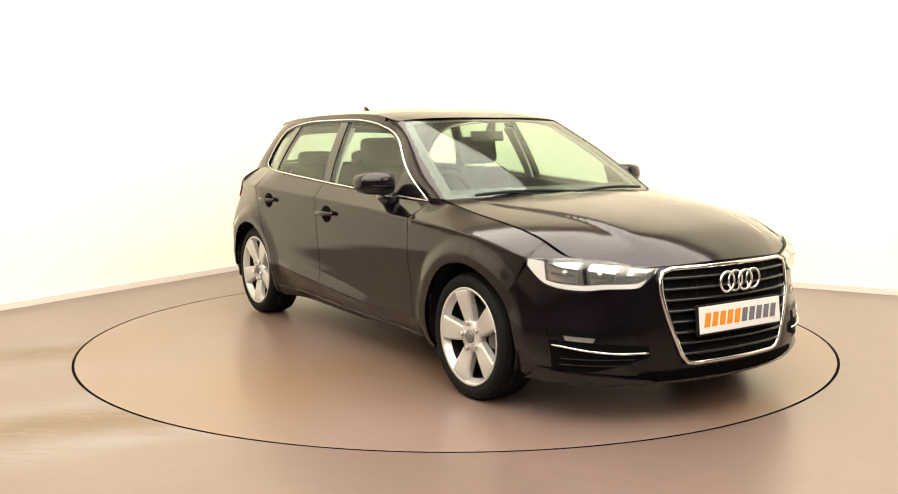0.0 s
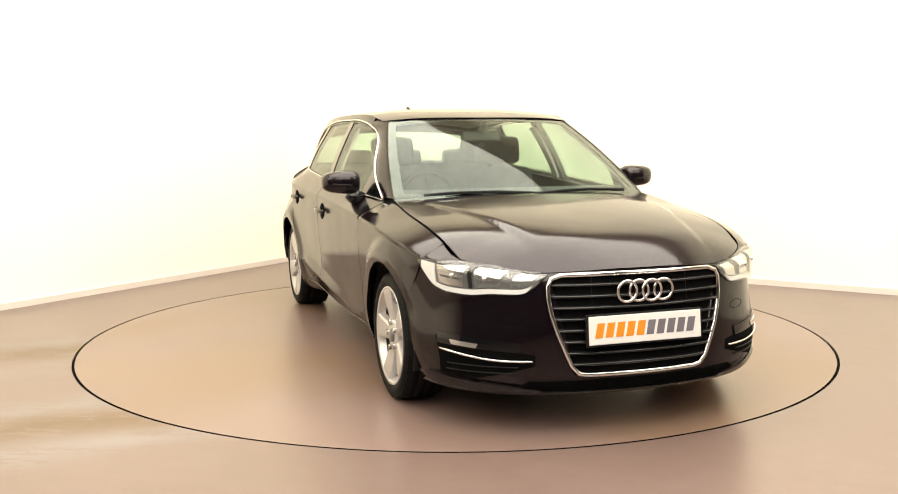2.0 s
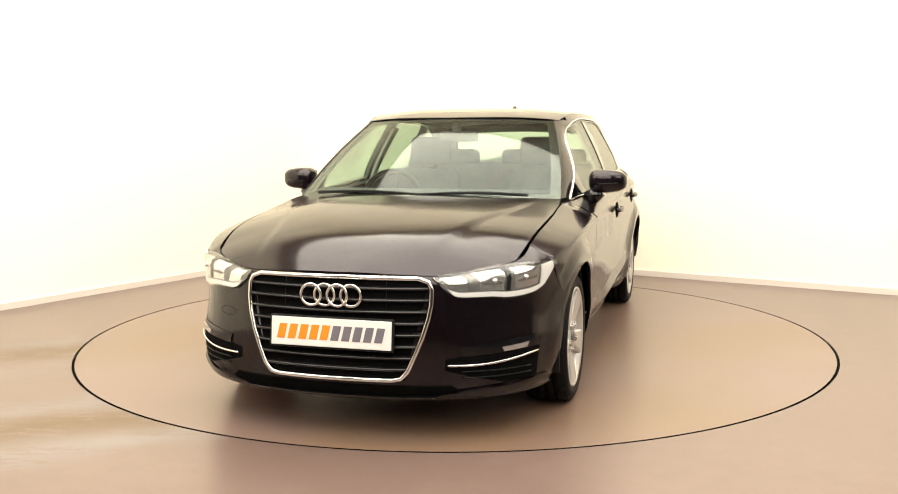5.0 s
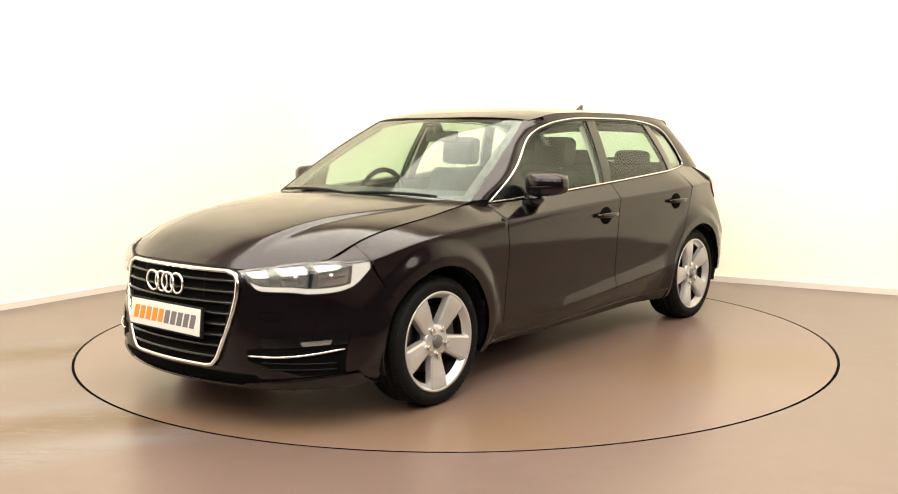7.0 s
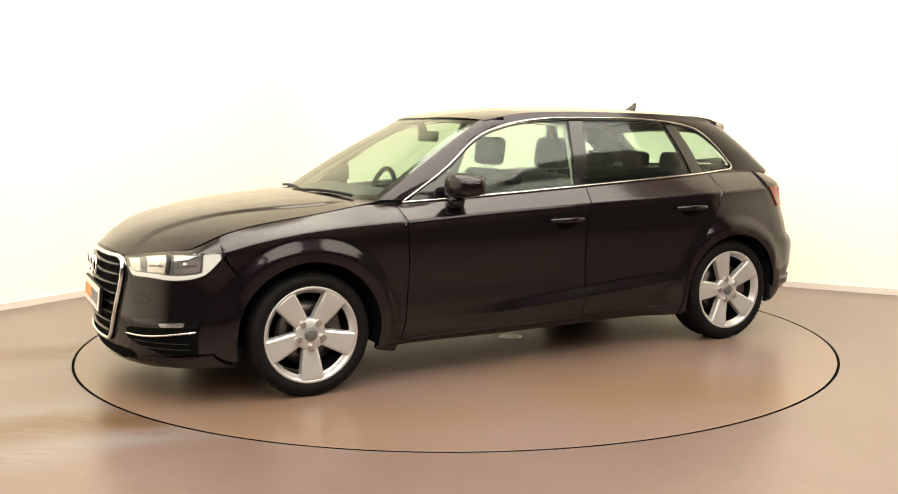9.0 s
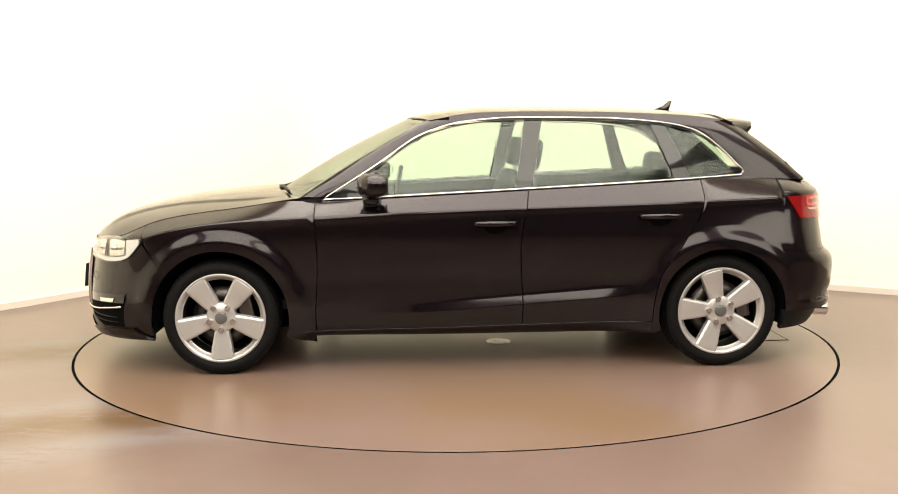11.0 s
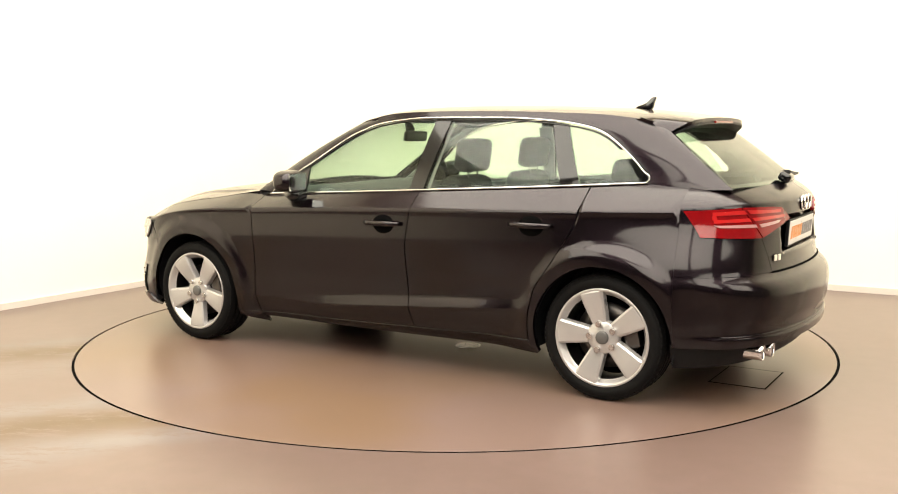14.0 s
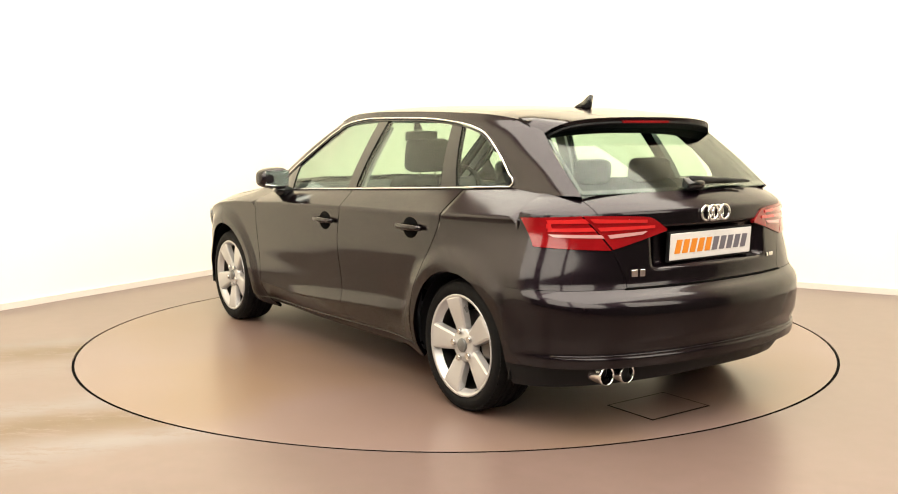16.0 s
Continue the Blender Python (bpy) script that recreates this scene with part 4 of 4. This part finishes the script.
        rise = [cabin_pt(x, z) for x, z in ((-1.512, 1.014), (-1.527, 1.03), (-1.520, 1.052))]
        xs = [lerp(-1.50, .735, i / 70) for i in range(71)]
        high = [cabin_pt(x, max(belt(x) + .004, glass_top(x))) for x in xs]
        pts = low + rise + high[:-1]
        tube("window_trim", [(p[0], p[1] + .004, p[2]) for p in pts], .008, .010, CHROME, car, up=(0, 1, 0), closed=True, side=side, label="bright chrome window surround")
        tube("window_seal", [(p[0], p[1] + .001, p[2] - .014) for p in [cabin_pt(x, glass_top(x)) for x in [lerp(-1.38, .55, i / 50) for i in range(51)]]], .008, .018, GLOSS_BLACK, car, up=(0, 1, 0), side=side)
        build_mirror(side)
    # aerial
    bm = bmesh.new()
    fin = [(-1.20, 1.372), (-1.29, 1.366), (-1.315, 1.43), (-1.295, 1.432), (-1.265, 1.395), (-1.22, 1.385)]
    vs = [[bm.verts.new((x, w * (.010 if z > 1.41 else .022), z)) for x, z in fin] for w in (-1, 1)]
    bm.faces.new(vs[0])
    bm.faces.new(vs[1][::-1])
    for i in range(6):
        j = (i + 1) % 6
        bm.faces.new((vs[0][j], vs[0][i], vs[1][i], vs[1][j]))
    bmesh.ops.bevel(bm, geom=list(bm.edges), offset=.004, segments=2, affect="EDGES")
    part("roof_aerial", bm, GLOSS_BLACK, car, "black shark fin aerial", True)
    # front wipers
    for y0, y1, x0, x1 in ((-.58, .02, .90, .985), (-.02, .56, 1.02, .90)):
        tube("front_wiper", [(lerp(x0, x1, t) + .03, lerp(y0, y1, t), .935 + .012 * math.sin(math.pi * t)) for t in [i / 8 for i in range(9)]], .014, .016, BLACK, car, label="black wiper")


def build_mirror(side):
    x, y, z = .475, .905, .985
    bm = bmesh.new()
    bmesh.ops.create_cube(bm, size=1)
    bmesh.ops.subdivide_edges(bm, edges=list(bm.edges), cuts=7, use_grid_fill=True)
    for v in bm.verts:
        p = v.co * 2
        n = (abs(p.x) ** 3.2 + abs(p.y) ** 3.2 + abs(p.z) ** 3.2) ** (1 / 3.2)
        q = p / max(n, 1e-6)
        bx, by, bz = q.x * .078, q.y * .100, q.z * .068
        bx *= 1 - .25 * (q.y + 1) / 2 if q.x > 0 else 1
        bz *= 1 - .22 * (q.y + 1) / 2
        bx -= .03 * max(0, q.y)
        v.co = (x + bx, (y + by) * side, z + bz)
    mir = part("door_mirror", bm, PAINT, car, "dark metallic door mirror", True)
    tube("mirror_arm", [(x - .01, .795, .885), (x + .0, .83, .905), (x + .005, .865, .935)], .085, .078, GLOSS_BLACK, mir, side=side, taper=lambda t: 1.1 - .1 * t)
    tube("mirror_base_trim", [(x + .058 - .01 * k, .83 + .03 * k, .945 + .004 * k) for k in range(5)], .012, .014, BLACK, mir, side=side)
    tube("indicator", [(x + .074 - .007 * k * k * .5, .86 + .033 * k, .972 + .002 * k) for k in range(4)], .010, .008, BLACK, mir, side=side)
    part("mirror_glass", box_bm(.004, .155, .09, pose(x - .079, y * side - .004 * side, z, 0, 0, 6 * side), .0), MIRROR, mir, "mirror glass")


def build_wheel(x, y, side, turn):
    """Wheel about its hub: y outwards."""
    wheel = new("wheel")
    wheel.parent = car
    wheel.matrix_basis = pose(x, y * side, HUB_Z, 0, 0, 0 if side > 0 else 180)
    tagged(wheel, "five-spoke silver alloy wheel")
    R, r = .300, .231
    tyre = [(r - .004, -.205), (r + .012, -.212), (r + .035, -.216), (R - .02, -.210), (R - .006, -.198), (R, -.18)]
    for g in (-.155, -.112, -.07):
        tyre += [(R, g - .006), (R - .007, g - .004), (R - .007, g + .004), (R, g + .006)]
    tyre += [(R, -.04), (R - .005, -.022), (R - .018, -.010), (r + .040, -.003), (r + .018, -.004), (r + .004, -.010), (r - .004, -.014)]
    lathe("tyre", tyre, RUBBER, wheel, 72, "black low-profile tyre")
    # tread blocks on the shoulders
    verts, faces = [], []
    for i in range(72):
        g = 2 * math.pi * i / 72
        for ya, yb in ((-.046, -.014), (-.206, -.172)):
            k = len(verts)
            for dg, rr in ((0, R - .004), (0, R + .0025), (.05, R + .0025), (.05, R - .004)):
                for yy in (ya, yb):
                    q = rr - (.010 if yy in (-.014, -.206) else 0)
                    verts.append((q * math.cos(g + dg), yy, q * math.sin(g + dg)))
            faces += [(k, k + 2, k + 3, k + 1), (k + 2, k + 4, k + 5, k + 3), (k + 4, k + 6, k + 7, k + 5), (k, k + 1, k + 7, k + 6), (k, k + 6, k + 4, k + 2), (k + 1, k + 3, k + 5, k + 7)]
    tagged(place("tread", mesh_of("tread", verts, faces, RUBBER, False), wheel), kind="stuff")
    rim = [(r - .030, -.042), (r - .018, -.03), (r - .012, -.012), (r + .001, -.006), (r + .003, -.011), (r, -.02), (r - .004, -.06)]
    # barrel darker than the rim: shade inside the wheel put into its colour
    lathe("barrel", [(r - .02, -.19), (r - .035, -.10), (r - .031, -.043)], STEEL, wheel, 48, "dark inner barrel")
    lathe("rim", rim, ALLOY, wheel, 72, "silver alloy rim")
    lathe("brake_disc", [(.06, -.09), (.155, -.09), (.155, -.105), (.06, -.105)], STEEL, wheel, 40, closed=True)
    lathe("hub_barrel", [(.0005, -.075), (.07, -.075), (.075, -.12), (.0005, -.12)], BLACK, wheel, 32)
    # added near-black disc, stands in for the shade deep in the wheel
    lathe("inner_shade", [(.0005, -.15), (r - .035, -.15)], DARK, wheel, 40)
    cal = box_bm(.075, .06, .15, pose(-.125, -.085, .03, 0, 12, 0), .015)
    part("brake_caliper", cal, STEEL, wheel)
    for i in range(5):
        g = math.radians(turn + 72 * i)
        # spoke widens towards the rim, with bevelled flanks
        bm = bmesh.new()
        rows = ((.036, .022, -.026), (.070, .030, -.026), (.115, .038, -.020), (.165, .046, -.013), (.200, .051, -.010), (.214, .055, -.010), (.224, .060, -.013))
        lv = []
        for rr, hw, yy in rows:
            lv.append([bm.verts.new(p) for p in ((rr, yy - .034, -hw - .010), (rr, yy - .006, -hw - .006), (rr, yy, -hw + .004), (rr, yy + .001, 0), (rr, yy, hw - .004), (rr, yy - .006, hw + .006), (rr, yy - .034, hw + .010))])
        for a, b in zip(lv, lv[1:]):
            for k in range(6):
                bm.faces.new((a[k], a[k + 1], b[k + 1], b[k]))
        for a in (lv[0], lv[-1]):
            bm.faces.new(a)
        for a, b in zip(lv, lv[1:]):
            bm.faces.new((a[0], a[6], b[6], b[0]))
        bmesh.ops.rotate(bm, verts=bm.verts, cent=(0, 0, 0), matrix=Matrix.Rotation(-g, 3, "Y"))
        part("spoke", bm, ALLOY, wheel, "wide silver spoke")
        nut = cyl_bm(.0155, .0135, .020, 12, pose(.064 * math.cos(g), -.020, .064 * math.sin(g), 90, 0, 0), .003)
        part("wheel_bolt", nut, SATIN, wheel)
    lathe("hub_plate", [(.0005, -.024), (.070, -.024), (.078, -.030), (.080, -.06)], ALLOY, wheel, 40)
    lathe("centre_cap", [(.0005, -.012), (.026, -.013), (.031, -.016), (.032, -.026)], LAMP_GREY, wheel, 32, "satin centre cap")
    return wheel


def seat(x, y, back_z, wide, name="front_seat"):
    s = new(name)
    s.parent = car
    tagged(s, "black cloth seat with headrest")
    part("seat_base", box_bm(.50, wide, .16, pose(x, y, .50, 0, -6, 0), .05, 3), CLOTH, s, smooth=True)
    bm = box_bm(.15, wide, .54, None, .06, 4)
    for v in bm.verts:                                     # shoulders draw in
        k = step(-.05, .30, v.co.z)
        v.co.y *= 1 - .22 * k
        v.co.x *= 1 - .25 * k
    bm.transform(pose(x - .29, y, .75, 0, -16, 0))
    part("backrest", bm, CLOTH, s, smooth=True)
    return s


def headrest(s, x, y, z, w=.26, h=.19):
    bm = box_bm(.10, w, h, pose(x, y, z, 0, -10, 0), .047, 5)
    part("headrest", bm, CLOTH, s, smooth=True)
    for dy in (-.05, .05):
        part("headrest_post", cyl_bm(.006, .006, .12, 10, pose(x + .005, y + dy, z - .12)), SATIN, s)


def build_interior():
    for y in (.37, -.37):
        s = seat(-.02, y, .8, .50)
        headrest(s, -.41, y, 1.125, .27, .18)
    rb = new("rear_bench")
    rb.parent = car
    tagged(rb, "black cloth rear bench")
    part("seat_base", box_bm(.50, 1.30, .16, pose(-.85, 0, .52, 0, -6, 0), .05, 3), CLOTH, rb, smooth=True)
    part("backrest", box_bm(.15, 1.24, .52, pose(-1.20, 0, .76, 0, -20, 0), .06, 3), CLOTH, rb, smooth=True)
    for y in (-.40, .0, .40):
        headrest(rb, -1.32, y, 1.055, .25 if y else .2, .12)
    # dashboard
    def dash(u, v):
        s = lerp(-1, 1, u)
        g = lerp(0, 1, v)
        return (lerp(.88, .42, g), s * .70, .905 + .035 * math.sin(math.pi * g * .8) - .10 * max(0, g - .7) / .3)
    shell("dashboard", dash, 16, 12, TRIM, car, .20, 0, 1, "dark grey dashboard")
    pts = [(.36 - .035 * math.sin(g), -.37 + .175 * math.cos(g), .86 + .165 * math.sin(g)) for g in [2 * math.pi * k / 36 for k in range(36)]]
    st = tube("steering_wheel", pts, .028, .028, BLACK, car, up=(1, 0, 0.2), closed=True, label="black steering wheel")
    part("wheel_boss", box_bm(.05, .14, .11, pose(.39, -.37, .855, 0, 12, 0), .02, 3), TRIM, st, smooth=True)
    for dy in (-.11, .11):
        part("wheel_spoke", box_bm(.02, .11, .03, pose(.37, -.37 + dy, .86, 0, 12, 0), .006), SATIN, st)
    mr = part("rear_view_mirror", box_bm(.03, .23, .062, pose(.22, 0, 1.225, 0, -8, 0), .014, 3), LAMP_GREY, car, "interior mirror", True)
    part("mirror_stalk", cyl_bm(.03, .018, .07, 16, pose(.265, 0, 1.285, 0, 20, 0), .004), LAMP_GREY, mr)
    # tub, floor and inner door skins
    part("cabin_floor", box_bm(2.9, 1.30, .05, pose(-.45, 0, .33)), TRIM, car)
    part("underbody", box_bm(3.70, 1.06, .26, pose(-.02, 0, .33), .04), DARK, car)
    part("sump", box_bm(.50, .70, .10, pose(1.15, 0, .19), .03), DARK, car)
    part("bulkhead", box_bm(.04, 1.34, .52, pose(.86, 0, .64)), DARK, car)
    part("boot_floor", box_bm(.75, 1.2, .05, pose(-1.62, 0, .60)), TRIM, car)
    part("engine_bay", box_bm(1.05, 1.02, .30, pose(1.40, 0, .55), .05), DARK, car)
    for side in (1, -1):
        patch("inner_skin", lambda x, z: (x, flank(max(-1.5, x), min(z, top_z(x))) - .055, z), lambda u: (lerp(.80, -1.0, u), .22), lambda u: (lerp(.80, -1.0, u), belt(lerp(.80, -1.0, u)) - .01), 14, 8, TRIM, car, 0, .02, side, "dark door lining")
        patch("boot_lining", lambda x, z: (x, flank(max(-1.66, x), min(z, top_z(x))) - .05, z), lambda u: (lerp(-1.0, -1.68, u), .63), lambda u: (lerp(-1.0, -1.68, u), belt(lerp(-1.0, -1.68, u)) - .01), 10, 8, TRIM, car, 0, .02, side)
        # pale inner pillars
        patch("pillar_lining", cabin_pt, lambda u: (lerp(-.29, -.36, u), belt(-.3)), lambda u: (lerp(-.33, -.42, u), 1.30), 4, 8, HEADLINER, car, -.045, .015, side)
        shell("pillar_lining", lambda u, v: screen_edge(lerp(.08, .95, u)) + Vector((lerp(-.03, -.08, v), lerp(-.012, .01, v), -.02)), 12, 2, HEADLINER, car, .012, 0, side)


build_flanks()
build_nose()
build_tail()
build_cabin()
build_interior()
for wx, wy, wside, turn in ((FRONT_HUB, .868, 1, 54), (FRONT_HUB, .868, -1, 3), (REAR_HUB, .855, 1, 3), (REAR_HUB, .855, -1, 54)):
    build_wheel(wx, wy, wside, turn)


# ---- what moves ----
def motions():
    walk(turntable, [(t, pose(0, 0, 0, 0, 0, g)) for t, g in HEADING])
    walk(car, [(t, pose(0, 0, 0, 0, 0, g) @ pose(0, CAR_SHIFT, 0)) for t, g in HEADING])


motions()
